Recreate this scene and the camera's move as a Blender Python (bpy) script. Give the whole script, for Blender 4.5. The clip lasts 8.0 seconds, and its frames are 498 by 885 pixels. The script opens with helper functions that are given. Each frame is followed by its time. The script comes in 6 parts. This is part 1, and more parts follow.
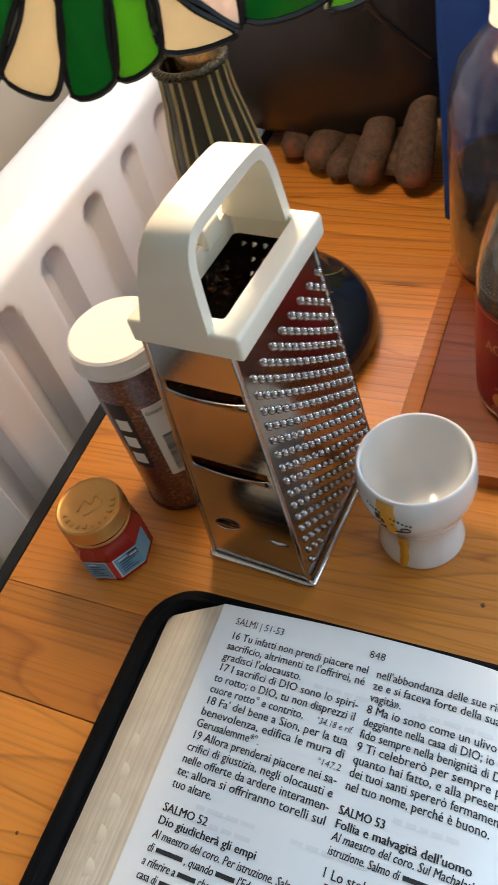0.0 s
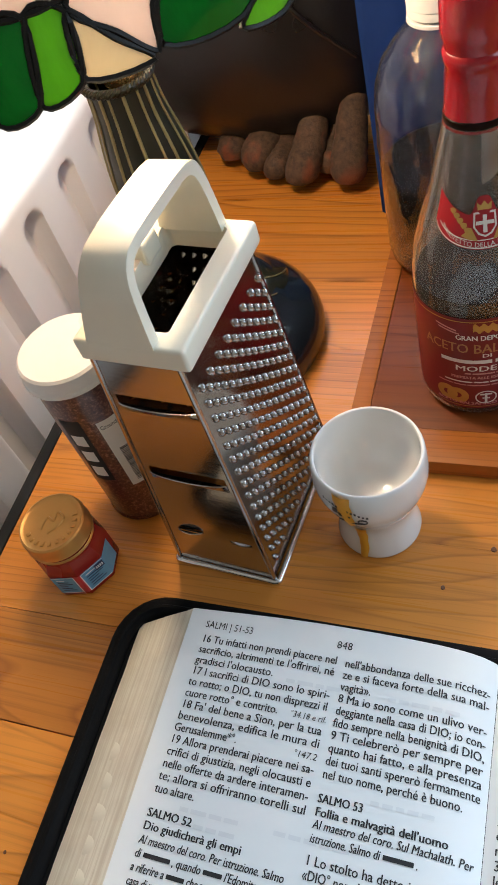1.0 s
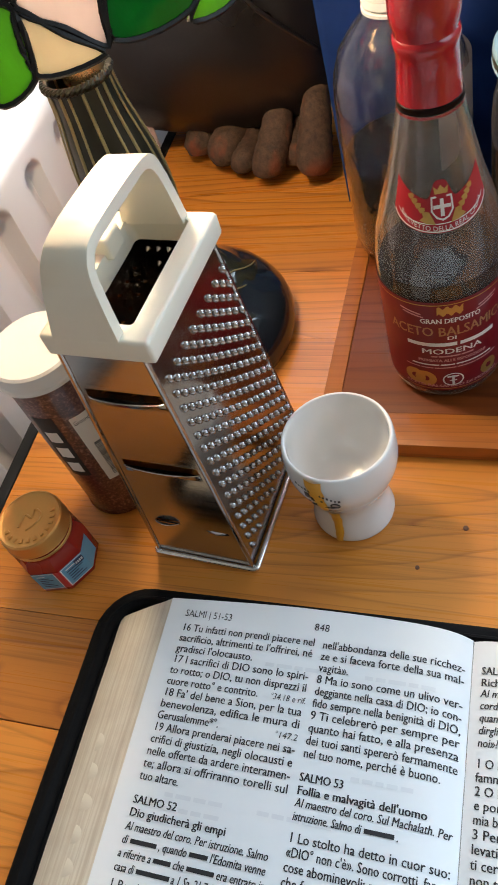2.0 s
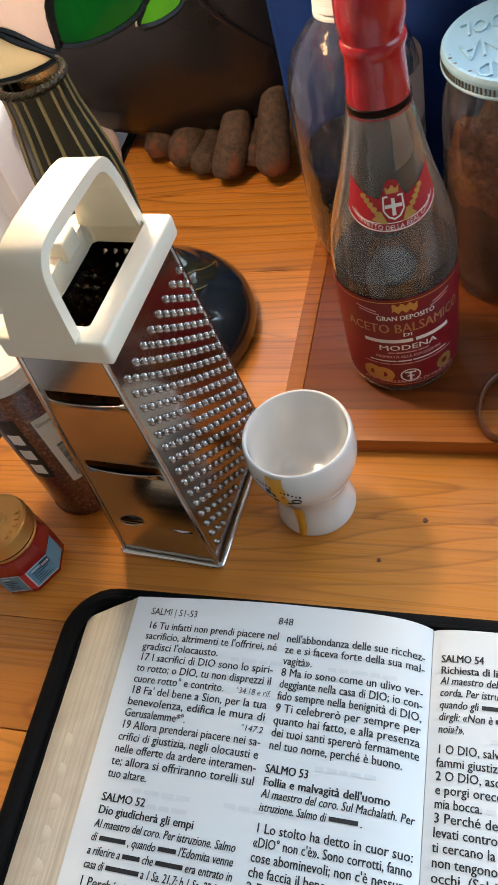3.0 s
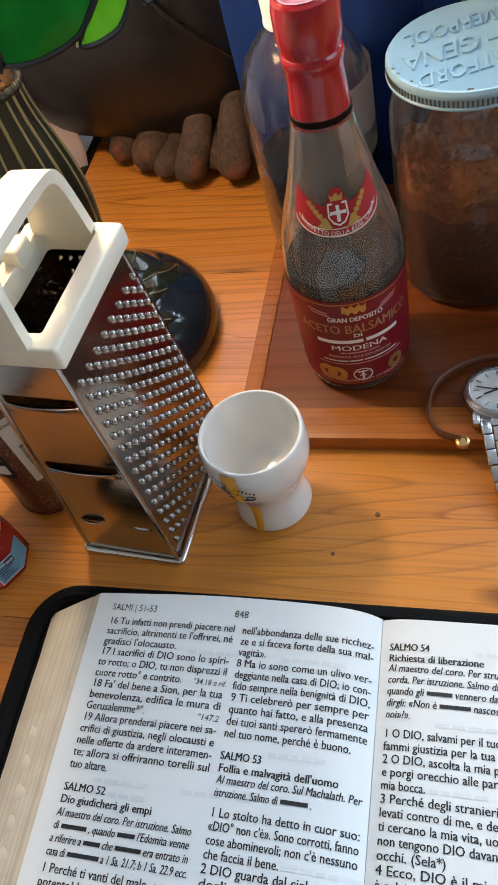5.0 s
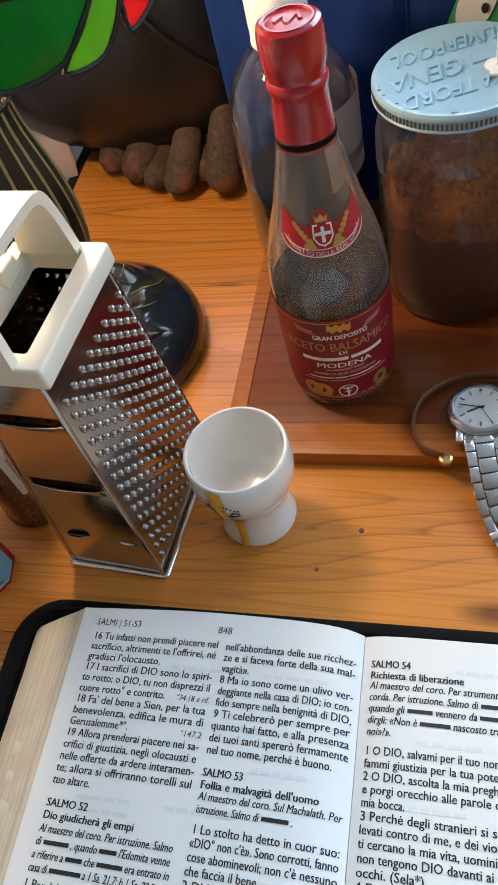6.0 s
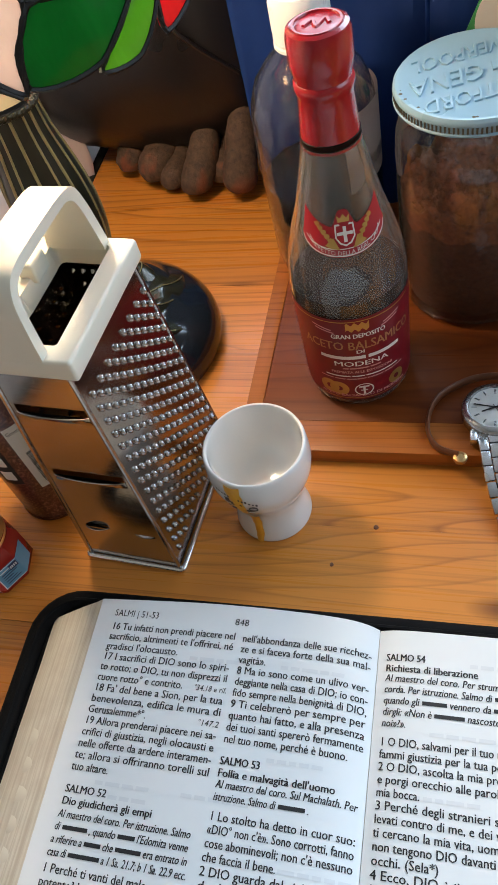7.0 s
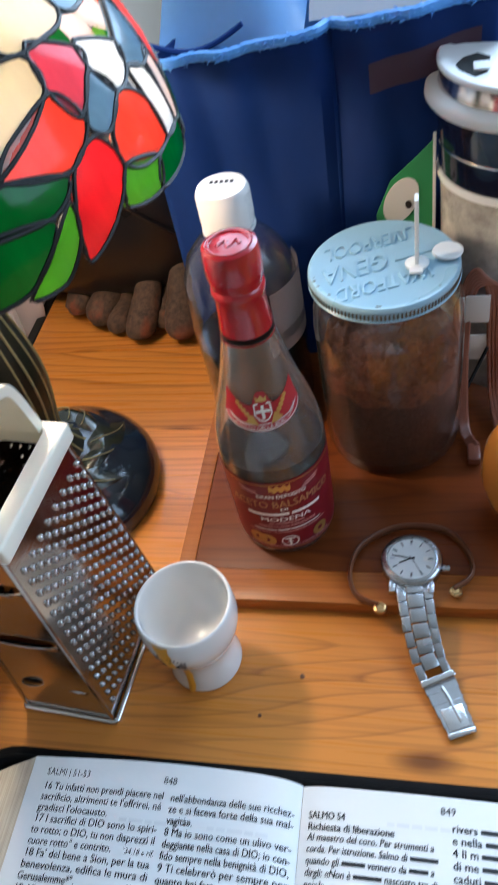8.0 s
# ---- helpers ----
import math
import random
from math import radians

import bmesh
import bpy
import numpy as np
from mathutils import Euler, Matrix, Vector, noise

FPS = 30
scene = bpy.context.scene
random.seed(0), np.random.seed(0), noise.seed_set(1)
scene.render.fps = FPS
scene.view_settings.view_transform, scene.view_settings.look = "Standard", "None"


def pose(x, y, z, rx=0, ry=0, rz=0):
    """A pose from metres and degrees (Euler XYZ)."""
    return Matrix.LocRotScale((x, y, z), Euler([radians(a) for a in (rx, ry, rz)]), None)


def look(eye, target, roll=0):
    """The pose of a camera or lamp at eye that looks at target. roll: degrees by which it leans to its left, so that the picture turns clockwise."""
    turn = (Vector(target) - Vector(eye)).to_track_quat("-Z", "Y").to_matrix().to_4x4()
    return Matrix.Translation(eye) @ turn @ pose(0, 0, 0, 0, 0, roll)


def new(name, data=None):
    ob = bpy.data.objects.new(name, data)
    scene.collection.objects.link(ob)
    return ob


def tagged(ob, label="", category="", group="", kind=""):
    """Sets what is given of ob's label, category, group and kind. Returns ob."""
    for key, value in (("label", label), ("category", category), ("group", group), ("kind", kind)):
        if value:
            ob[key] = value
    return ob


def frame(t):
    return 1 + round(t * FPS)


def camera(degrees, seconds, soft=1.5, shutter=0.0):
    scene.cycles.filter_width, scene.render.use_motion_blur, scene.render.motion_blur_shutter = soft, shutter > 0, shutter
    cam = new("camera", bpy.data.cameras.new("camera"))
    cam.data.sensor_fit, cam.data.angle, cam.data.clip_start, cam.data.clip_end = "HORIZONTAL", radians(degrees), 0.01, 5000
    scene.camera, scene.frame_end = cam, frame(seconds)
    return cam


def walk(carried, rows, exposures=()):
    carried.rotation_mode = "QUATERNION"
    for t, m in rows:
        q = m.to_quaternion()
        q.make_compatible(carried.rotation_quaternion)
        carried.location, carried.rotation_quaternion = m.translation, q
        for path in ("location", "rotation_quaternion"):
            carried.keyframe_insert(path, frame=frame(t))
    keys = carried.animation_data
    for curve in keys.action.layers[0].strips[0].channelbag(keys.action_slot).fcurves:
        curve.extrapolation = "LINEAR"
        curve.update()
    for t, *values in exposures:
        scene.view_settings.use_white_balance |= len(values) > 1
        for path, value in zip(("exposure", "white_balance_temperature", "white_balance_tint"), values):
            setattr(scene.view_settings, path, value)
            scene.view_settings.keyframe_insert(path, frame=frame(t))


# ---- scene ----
cam = camera(36.0, 8.0, soft=1.5, shutter=0.5)
PATH = [
    (0, (0.10314, -0.15185, 0.3295), (-0.66437, 0.90559, -1.18468), -19.56),
    (0.5, (0.10619, -0.15053, 0.33321), (-0.59338, 0.92542, -1.20072), -20.28),
    (1, (0.10976, -0.15151, 0.33585), (-0.57407, 0.92689, -1.20345), -21.29),
    (1.5, (0.11443, -0.15347, 0.33498), (-0.56308, 0.92102, -1.20983), -22.62),
    (3, (0.12452, -0.15742, 0.33751), (-0.45957, 0.93723, -1.23112), -21.38),
    (3.5, (0.12879, -0.15765, 0.33746), (-0.4432, 0.93301, -1.23839), -22.06),
    (4, (0.13228, -0.16091, 0.34293), (-0.43612, 0.92788, -1.2355), -21.98),
    (4.5, (0.13674, -0.16189, 0.34458), (-0.41991, 0.92859, -1.23687), -21.46),
    (6, (0.14448, -0.15515, 0.35051), (-0.37742, 0.94453, -1.23642), -19.65),
    (6.5, (0.1391, -0.16193, 0.35487), (-0.38153, 0.9472, -1.22588), -18.94),
    (7, (0.13745, -0.16335, 0.35449), (-0.38536, 0.94506, -1.22605), -18.70),
    (7.3, (0.13955, -0.16135, 0.3595), (-0.39785, 0.9494, -1.21449), -19.29),
    (7.5, (0.13997, -0.15713, 0.37064), (-0.37484, 0.98566, -1.18789), -17.72),
    (7.6, (0.14719, -0.14896, 0.38055), (-0.36929, 1.00876, -1.16636), -17.72),
    (7.8, (0.15694, -0.15042, 0.38624), (-0.30743, 1.10858, -1.09675), -15.18),
    (8, (0.16168, -0.14436, 0.39542), (-0.2745, 1.14652, -1.06861), -14.19),
]
walk(cam, [(t, look(eye, target, roll)) for t, eye, target, roll in PATH],
     exposures=[(0.0, 0.18, 6350, 10.2), (1.5, 0.27, 6400, 10.4), (3.0, 0.26, 6400, 10.6), (7.0, 0.22, 6300, 10.6), (7.5, 0.22, 6200, 10.4), (8.0, 0.28, 5600, 9.4)])


# ---- light ----
world = bpy.data.worlds.new("sky_world")
scene.world = world
world.use_nodes = True
wn = world.node_tree
sky = wn.nodes.new("ShaderNodeTexSky")
sky.sky_type, sky.sun_disc = "NISHITA", False
sky.sun_elevation, sky.sun_rotation = radians(40), radians(30)
wn.nodes["Background"].inputs["Strength"].default_value = 0.10
wn.links.new(sky.outputs[0], wn.nodes["Background"].inputs[0])


def area_light(name, eye, target, w, h, watts, colour):
    data = bpy.data.lights.new(name, "AREA")
    data.shape, data.size, data.size_y, data.energy, data.color = "RECTANGLE", w, h, watts, colour
    ob = new(name, data)
    ob.matrix_world = look(eye, target)
    return ob


WINDOW_W, SIDE_W, WEST_W, BULB_W = 43.0, 9.0, 6.0, 1.95
area_light("window_daylight", (0.70, 1.40, 0.92), (0.30, 0.2, 0.05), 1.25, 1.30, WINDOW_W, (0.64, 0.82, 1.0))
area_light("side_window_daylight", (1.58, -0.08, 0.86), (0.1, 0.1, 0.0), 1.0, 1.0, SIDE_W, (0.66, 0.84, 1.0))
area_light("west_window_daylight", (-0.27, 0.95, 0.72), (0.3, 0.3, 0.0), 0.70, 0.80, WEST_W, (0.72, 0.86, 1.0))
bulb_data = bpy.data.lights.new("lamp_bulb_light", "POINT")
bulb_data.energy, bulb_data.color, bulb_data.shadow_soft_size = BULB_W, (1.0, 0.80, 0.55), 0.022
bulb_light = new("lamp_bulb_light", bulb_data)
bulb_light.location = (-0.078, 0.160, 0.292)


# ---- materials ----
class Mat:
    """A small wrapper round one node material."""

    def __init__(self, name, colour=(0.5, 0.5, 0.5), rough=0.5, metal=0.0, **more):
        self.mat = bpy.data.materials.new(name)
        self.mat.use_nodes = True
        self.tree = self.mat.node_tree
        self.bsdf = self.tree.nodes["Principled BSDF"]
        self.set("Base Color", (*colour, 1)), self.set("Roughness", rough), self.set("Metallic", metal)
        for key, value in more.items():
            self.set(key.replace("_", " "), value)

    def set(self, key, value):
        self.bsdf.inputs[key].default_value = value

    def node(self, kind, links=None, operation=""):
        n = self.tree.nodes.new(kind)
        if operation:
            n.operation = operation
        for key, value in (links or {}).items():
            if isinstance(value, bpy.types.NodeSocket):
                self.tree.links.new(value, n.inputs[key])
            else:
                n.inputs[key].default_value = value
        return n

    def link(self, socket, key):
        self.tree.links.new(socket, self.bsdf.inputs[key])

    def coords(self, scale=(1, 1, 1), rotate=0.0, shift=True):
        tc = self.node("ShaderNodeTexCoord")
        out = tc.outputs["Object"]
        if shift:
            info = self.node("ShaderNodeObjectInfo")
            mul = self.node("ShaderNodeMath", {0: info.outputs["Random"], 1: 3.7}, operation="MULTIPLY")
            out = self.node("ShaderNodeVectorMath", {0: out, 1: mul.outputs[0]}, operation="ADD").outputs[0]
        return self.node("ShaderNodeMapping", {"Vector": out, "Scale": scale, "Rotation": (0, 0, rotate)}).outputs[0]

    def noise(self, vec, scale, detail=4.0, rough=0.55, distort=0.0):
        return self.node("ShaderNodeTexNoise", {"Vector": vec, "Scale": scale, "Detail": detail, "Roughness": rough, "Distortion": distort}).outputs[0]

    def ramp(self, fac, stops):
        n = self.node("ShaderNodeValToRGB", {0: fac})
        while len(n.color_ramp.elements) < len(stops):
            n.color_ramp.elements.new(0.5)
        for e, (p, c) in zip(n.color_ramp.elements, stops):
            e.position, e.color = p, (*c, 1) if len(c) == 3 else c
        return n.outputs[0]

    def mix(self, fac, a, b, blend="MIX"):
        n = self.tree.nodes.new("ShaderNodeMix")
        n.data_type, n.blend_type = "RGBA", blend
        for i, v in ((0, fac), (6, a), (7, b)):
            if isinstance(v, bpy.types.NodeSocket):
                self.tree.links.new(v, n.inputs[i])
            else:
                n.inputs[i].default_value = v if i == 0 else (*v, 1)
        return n.outputs[2]

    def bump(self, height, strength=0.2, distance=0.001):
        n = self.node("ShaderNodeBump", {"Height": height, "Strength": strength, "Distance": distance})
        self.link(n.outputs[0], "Normal")


def lerp3(a, b, t):
    return a + (b - a) * t


def plain(name, colour, rough=0.5, metal=0.0, vary=0.12, grain=120.0, bump=0.08, **more):
    """A painted or moulded surface with stains at a large and grain at a small scale."""
    m = Mat(name, colour, rough, metal, **more)
    v = m.coords()
    big, fine = m.noise(v, grain * 0.16, 3), m.noise(v, grain * 4, 5)
    dark, light = [tuple(max(0, c * k) for c in colour) for k in (1 - vary, 1 + vary)]
    col = m.mix(big, dark, light)
    col = m.mix(m.ramp(fine, [(0.35, (0, 0, 0)), (0.75, (0.25, 0.25, 0.25))]), col, tuple(c * (1 - vary) for c in colour))
    m.link(col, "Base Color")
    m.link(m.ramp(big, [(0.3, (rough * 0.8,) * 3), (0.7, (min(1, rough * 1.2),) * 3)]), "Roughness")
    m.bump(fine, bump, 0.0004)
    return m.mat


def wood(name, pale, deep, dark, rough=0.32, ring=15.0, coat=0.25, gloss=0.5):
    """Sawn boards along x: growth rings cut as long loops, faint fibres, a few knots, under varnish."""
    m = Mat(name, pale, rough)
    v = m.coords((0.075, 1, 1))
    field = m.noise(v, 9.0, 2.0, 0.35, 0.15)
    lines = m.node("ShaderNodeMath", {0: m.node("ShaderNodeMath", {0: field, 1: ring}, operation="MULTIPLY").outputs[0]}, operation="FRACT").outputs[0]
    fibre = m.noise(m.coords((5, 330, 60)), 1.0, 3, 0.6)
    big = m.noise(v, 6.0, 2, 0.5)
    fade = m.noise(v, 14.0, 1, 0.5)
    late = m.ramp(lines, [(0.0, (0, 0, 0)), (0.55, (0.07,) * 3), (0.80, (0.22,) * 3), (0.92, (0.72,) * 3), (1.0, (0, 0, 0))])
    late = m.node("ShaderNodeMath", {0: late, 1: m.ramp(fade, [(0.30, (0.40,) * 3), (0.62, (1, 1, 1))])}, operation="MULTIPLY").outputs[0]
    col = m.mix(m.ramp(big, [(0.32, (0, 0, 0)), (0.72, (0.75,) * 3)]), pale, tuple(lerp3(p, d, 0.6) for p, d in zip(pale, deep)))
    col = m.mix(late, col, tuple(lerp3(p, d, 0.66) for p, d in zip(deep, dark)))
    col = m.mix(m.ramp(fibre, [(0.50, (0, 0, 0)), (0.76, (0.46,) * 3)]), col, dark)
    vor = m.node("ShaderNodeTexVoronoi", {"Vector": m.coords((5.0, 14.0, 8.0)), "Scale": 1.0, "Randomness": 1.0}).outputs[0]
    col = m.mix(m.ramp(vor, [(0.0, (1, 1, 1)), (0.045, (0.8,) * 3), (0.11, (0, 0, 0))]), col, tuple(c * 0.6 for c in dark))
    info = m.node("ShaderNodeObjectInfo").outputs["Random"]
    hsv = m.node("ShaderNodeHueSaturation", {"Color": col, "Hue": 0.5, "Saturation": 1.0, "Fac": 1.0,
                 "Value": m.node("ShaderNodeMapRange", {0: info, 3: 0.80, 4: 1.14}).outputs[0]}).outputs[0]
    m.link(hsv, "Base Color")
    m.link(m.ramp(fibre, [(0.3, (rough * 0.75,) * 3), (0.8, (rough * 1.35,) * 3)]), "Roughness")
    m.set("Coat Weight", coat), m.set("Coat Roughness", 0.2), m.set("Specular IOR Level", gloss)
    m.bump(fibre, 0.14, 0.0003)
    return m.mat


def clear(name, colour, rough=0.02, ior=1.45, haze=0.0, bump=0.0):
    m = Mat(name, colour, rough, 0.0, Transmission_Weight=1.0, IOR=ior)
    if bump:
        v = m.coords()
        m.bump(m.noise(v, 60.0, 2), bump, 0.001)
    if haze:
        # a thin uneven film of pale diffuse colour mixed over the clear surface
        v = m.coords(shift=False)
        film = m.ramp(m.noise(v, 45.0, 5, 0.65), [(0.3, (haze * 0.5,) * 3), (0.75, (min(1, haze * 1.6),) * 3)])
        milky = m.node("ShaderNodeBsdfDiffuse", {"Color": (0.74, 0.69, 0.61, 1)})
        mx = m.node("ShaderNodeMixShader", {0: film, 1: m.bsdf.outputs[0], 2: milky.outputs[0]})
        m.tree.links.new(mx.outputs[0], m.tree.nodes["Material Output"].inputs[0])
    return m.mat


PINE = wood("varnished_pine", (0.78, 0.300, 0.046), (0.55, 0.165, 0.021), (0.18, 0.046, 0.008), gloss=0.36, coat=0.2, ring=56.0)
BOARD_WOOD = wood("dark_board_wood", (0.25, 0.060, 0.010), (0.16, 0.034, 0.006), (0.07, 0.014, 0.003), rough=0.36, ring=34.0, coat=0.0, gloss=0.22)
BOARD_STRIP = wood("board_end_wood", (0.42, 0.135, 0.024), (0.26, 0.070, 0.011), (0.09, 0.022, 0.005), rough=0.36, ring=44.0, coat=0.0, gloss=0.25)
# black of real trim, and painted shade where openings are not cut
TRIM_HOLE_BLACK = plain("black_trim_and_hole_shade", (0.006, 0.006, 0.006), 0.85)
RADIATOR = plain("white_radiator_enamel", (0.69, 0.68, 0.69), 0.33, vary=0.05, grain=30, bump=0.05)
WALL = plain("cream_wall_paint", (0.36, 0.30, 0.23), 0.75, vary=0.06, grain=25)
CEIL = plain("ceiling_paint", (0.58, 0.56, 0.52), 0.85, vary=0.03, grain=20)
FLOOR = plain("brown_floor", (0.22, 0.13, 0.07), 0.5, vary=0.2, grain=20)
CREAM = plain("aged_cream_plastic", (0.80, 0.76, 0.63), 0.36, vary=0.05, grain=40, bump=0.05)
PORCELAIN = plain("glazed_porcelain", (0.80, 0.78, 0.75), 0.09, vary=0.03, grain=30, bump=0.02, Coat_Weight=0.5)
YOLK = plain("dried_yolk", (0.72, 0.34, 0.03), 0.35, vary=0.15, grain=200)
INK = plain("black_ink", (0.018, 0.017, 0.018), 0.6, vary=0.2)
INK_SOFT = plain("grey_show_through", (0.735, 0.735, 0.735), 0.7, vary=0.05)
PAPER = plain("bible_paper", (0.80, 0.80, 0.79), 0.65, vary=0.03, grain=60, bump=0.05)
COVER = plain("black_bonded_leather", (0.005, 0.005, 0.0055), 0.8, vary=0.3, grain=300, bump=0.5, Specular_IOR_Level=0.12)
WHITE_PL = plain("white_plastic", (0.82, 0.81, 0.79), 0.32, vary=0.03, grain=60, bump=0.04)
RED_WAX = plain("red_sealing_wax", (0.35, 0.006, 0.014), 0.22, vary=0.3, grain=90, bump=0.5, Coat_Weight=0.4, Coat_Roughness=0.1)
RED_LABEL = plain("crimson_label_paper", (0.20, 0.008, 0.016), 0.38, vary=0.15, grain=80)
NECK_RED = plain("neck_label_red", (0.38, 0.011, 0.020), 0.38, vary=0.15, grain=80)
OLD_GOLD = plain("rubbed_gold_ink", (0.46, 0.24, 0.11), 0.45, 0.3, vary=0.35, grain=200)
GOLD_INK = plain("gold_ink", (0.55, 0.35, 0.10), 0.35, 0.6, vary=0.2)
WHITE_INK = plain("white_ink", (0.80, 0.77, 0.72), 0.5, vary=0.05)
PINK_INK = plain("faded_pink_ink", (0.62, 0.30, 0.28), 0.5, vary=0.1)
GLASS = clear("bottle_glass", (0.96, 0.97, 0.96), 0.02, 1.45, haze=0.042, bump=0.0)
PET = clear("clear_pet_plastic", (0.96, 0.97, 0.98), 0.015, 1.45, haze=0.016, bump=0.9)
JARGLASS = clear("jar_glass", (0.95, 0.97, 0.98), 0.01, 1.4, haze=0.014, bump=0.03)
LIQUID = plain("dark_vinegar", (0.012, 0.005, 0.004), 0.35, vary=0.2, bump=0.0, Specular_IOR_Level=0.06)
COLA = plain("dark_cola", (0.010, 0.006, 0.006), 0.08, vary=0.2)
LID_BLUE = plain("pale_blue_lid_enamel", (0.32, 0.50, 0.62), 0.3, 0.0, vary=0.10, grain=60, bump=0.1)
LID_RIM = plain("worn_lid_rim", (0.13, 0.115, 0.085), 0.5, 0.4, vary=0.3, grain=150)
GOLD_LID = plain("brushed_gold_lid", (0.62, 0.33, 0.10), 0.34, 0.8, vary=0.1, grain=100, bump=0.1)
TOMATO = plain("red_paste", (0.30, 0.018, 0.012), 0.25, vary=0.2, grain=150)
LABEL_BLUE = plain("blue_label_paper", (0.14, 0.33, 0.45), 0.4, vary=0.1)
LABEL_RED = plain("red_label_paper", (0.55, 0.03, 0.04), 0.4, vary=0.1)
LABEL_NAVY = plain("navy_label_paper", (0.02, 0.03, 0.08), 0.4)
NAVY = plain("navy_bag_cloth", (0.0044, 0.024, 0.130), 0.75, vary=0.45, grain=30, bump=0.6, Specular_IOR_Level=0.2, Sheen_Weight=0.28, Sheen_Roughness=0.4, Sheen_Tint=(0.08, 0.35, 1.0, 1.0))
BAG_BLUE = plain("bright_blue_bag_lining", (0.13, 0.38, 0.88), 0.55, vary=0.2, grain=60, bump=0.3)
GREEN = plain("green_card", (0.05, 0.30, 0.10), 0.5)
LEATHER_BLACK = plain("dark_brown_leather", (0.009, 0.0072, 0.0072), 0.29, vary=0.4, grain=60, bump=0.35)
LACE = plain("pale_lilac_cloth", (0.50, 0.42, 0.42), 0.8)
CHROME = plain("polished_wire_steel", (0.72, 0.71, 0.70), 0.16, 1.0, vary=0.05, grain=100)
WATCH_STEEL = plain("brushed_watch_steel", (0.54, 0.55, 0.57), 0.24, 1.0, vary=0.1, grain=200, bump=0.1)
DIAL = plain("silver_white_dial", (0.72, 0.73, 0.72), 0.35, 0.2, vary=0.04)
STRAP = plain("brown_leather_cord", (0.16, 0.055, 0.022), 0.45, vary=0.3, grain=200, bump=0.3)
BRASS = plain("brass_snap", (0.55, 0.36, 0.16), 0.3, 0.9)
BRONZE = plain("dark_bronze_glaze", (0.012, 0.018, 0.028), 0.12, 0.0, vary=0.5, grain=60, bump=0.15, Coat_Weight=0.3, Coat_Roughness=0.06)
STEM_DARK = plain("dark_olive_bronze", (0.015, 0.015, 0.007), 0.35, 0.2, vary=0.35, grain=90, bump=0.3)
STEM_PALE = plain("brass_rib", (0.30, 0.26, 0.12), 0.4, 0.3, vary=0.25, grain=120)
LEAD = plain("black_lead_came", (0.016, 0.015, 0.014), 0.42, 0.5, vary=0.4, grain=300, bump=0.5)
CABLE = plain("rosy_brown_cable", (0.30, 0.11, 0.07), 0.25, vary=0.15)
ORANGE = plain("amber_orange_glaze", (0.62, 0.24, 0.04), 0.18, vary=0.15, Coat_Weight=0.3)
SILVER = plain("bright_silver", (0.80, 0.80, 0.80), 0.2, 1.0)


def steel():
    m = Mat("stamped_stainless_steel", (0.56, 0.54, 0.52), 0.2, 1.0)
    v = m.coords((30, 30, 900), shift=False)
    brush = m.noise(v, 1.0, 4, 0.6)
    big = m.noise(m.coords(shift=False), 26.0, 3)
    m.link(m.mix(big, (0.36, 0.335, 0.32), (0.52, 0.50, 0.48)), "Base Color")
    m.link(m.ramp(brush, [(0.3, (0.10,) * 3), (0.75, (0.22,) * 3)]), "Roughness")
    m.bump(brush, 0.06, 0.0003)
    return m.mat


def spice():
    m = Mat("ground_spice_in_tube", (0.16, 0.05, 0.03), 0.35)
    v = m.coords(shift=False)
    grain = m.noise(v, 620.0, 3, 0.75)
    big = m.noise(v, 40.0, 3)
    col = m.ramp(grain, [(0.38, (0.040, 0.010, 0.007)), (0.52, (0.16, 0.045, 0.026)), (0.66, (0.50, 0.25, 0.17))])
    m.link(m.mix(big, (0.10, 0.03, 0.02), col), "Base Color")
    m.set("Coat Weight", 0.7), m.set("Coat Roughness", 0.08)
    m.bump(grain, 0.2, 0.0005)
    return m.mat


def sugar(name, k):
    m = Mat(name, (0.20, 0.07, 0.03), 0.8)
    v = m.coords(shift=False)
    a, b = m.noise(v, 330.0, 5, 0.7), m.noise(v, 1200.0, 3, 0.7)
    m.link(m.mix(m.ramp(b, [(0.3, (0, 0, 0)), (0.8, (0.6,) * 3)]), m.ramp(a, [(0.3, (0.022 * k, 0.005 * k, 0.002 * k)), (0.7, (0.20 * k, 0.052 * k, 0.014 * k))]), (0.22 * k, 0.070 * k, 0.025 * k)), "Base Color")
    m.bump(a, 0.9, 0.003)
    return m.mat


def page_edges():
    m = Mat("page_block_edges", (0.74, 0.70, 0.62), 0.7)
    v = m.coords((4, 4, 1), shift=False)
    lines = m.noise(m.coords((3, 3, 2200), shift=False), 1.0, 2)
    stain = m.noise(v, 20.0, 4)
    col = m.ramp(lines, [(0.35, (0.66, 0.58, 0.46)), (0.6, (0.78, 0.72, 0.60))])
    m.link(m.mix(m.ramp(stain, [(0.4, (0, 0, 0)), (0.8, (0.5,) * 3)]), col, (0.55, 0.46, 0.36)), "Base Color")
    m.bump(lines, 0.5, 0.0005)
    return m.mat


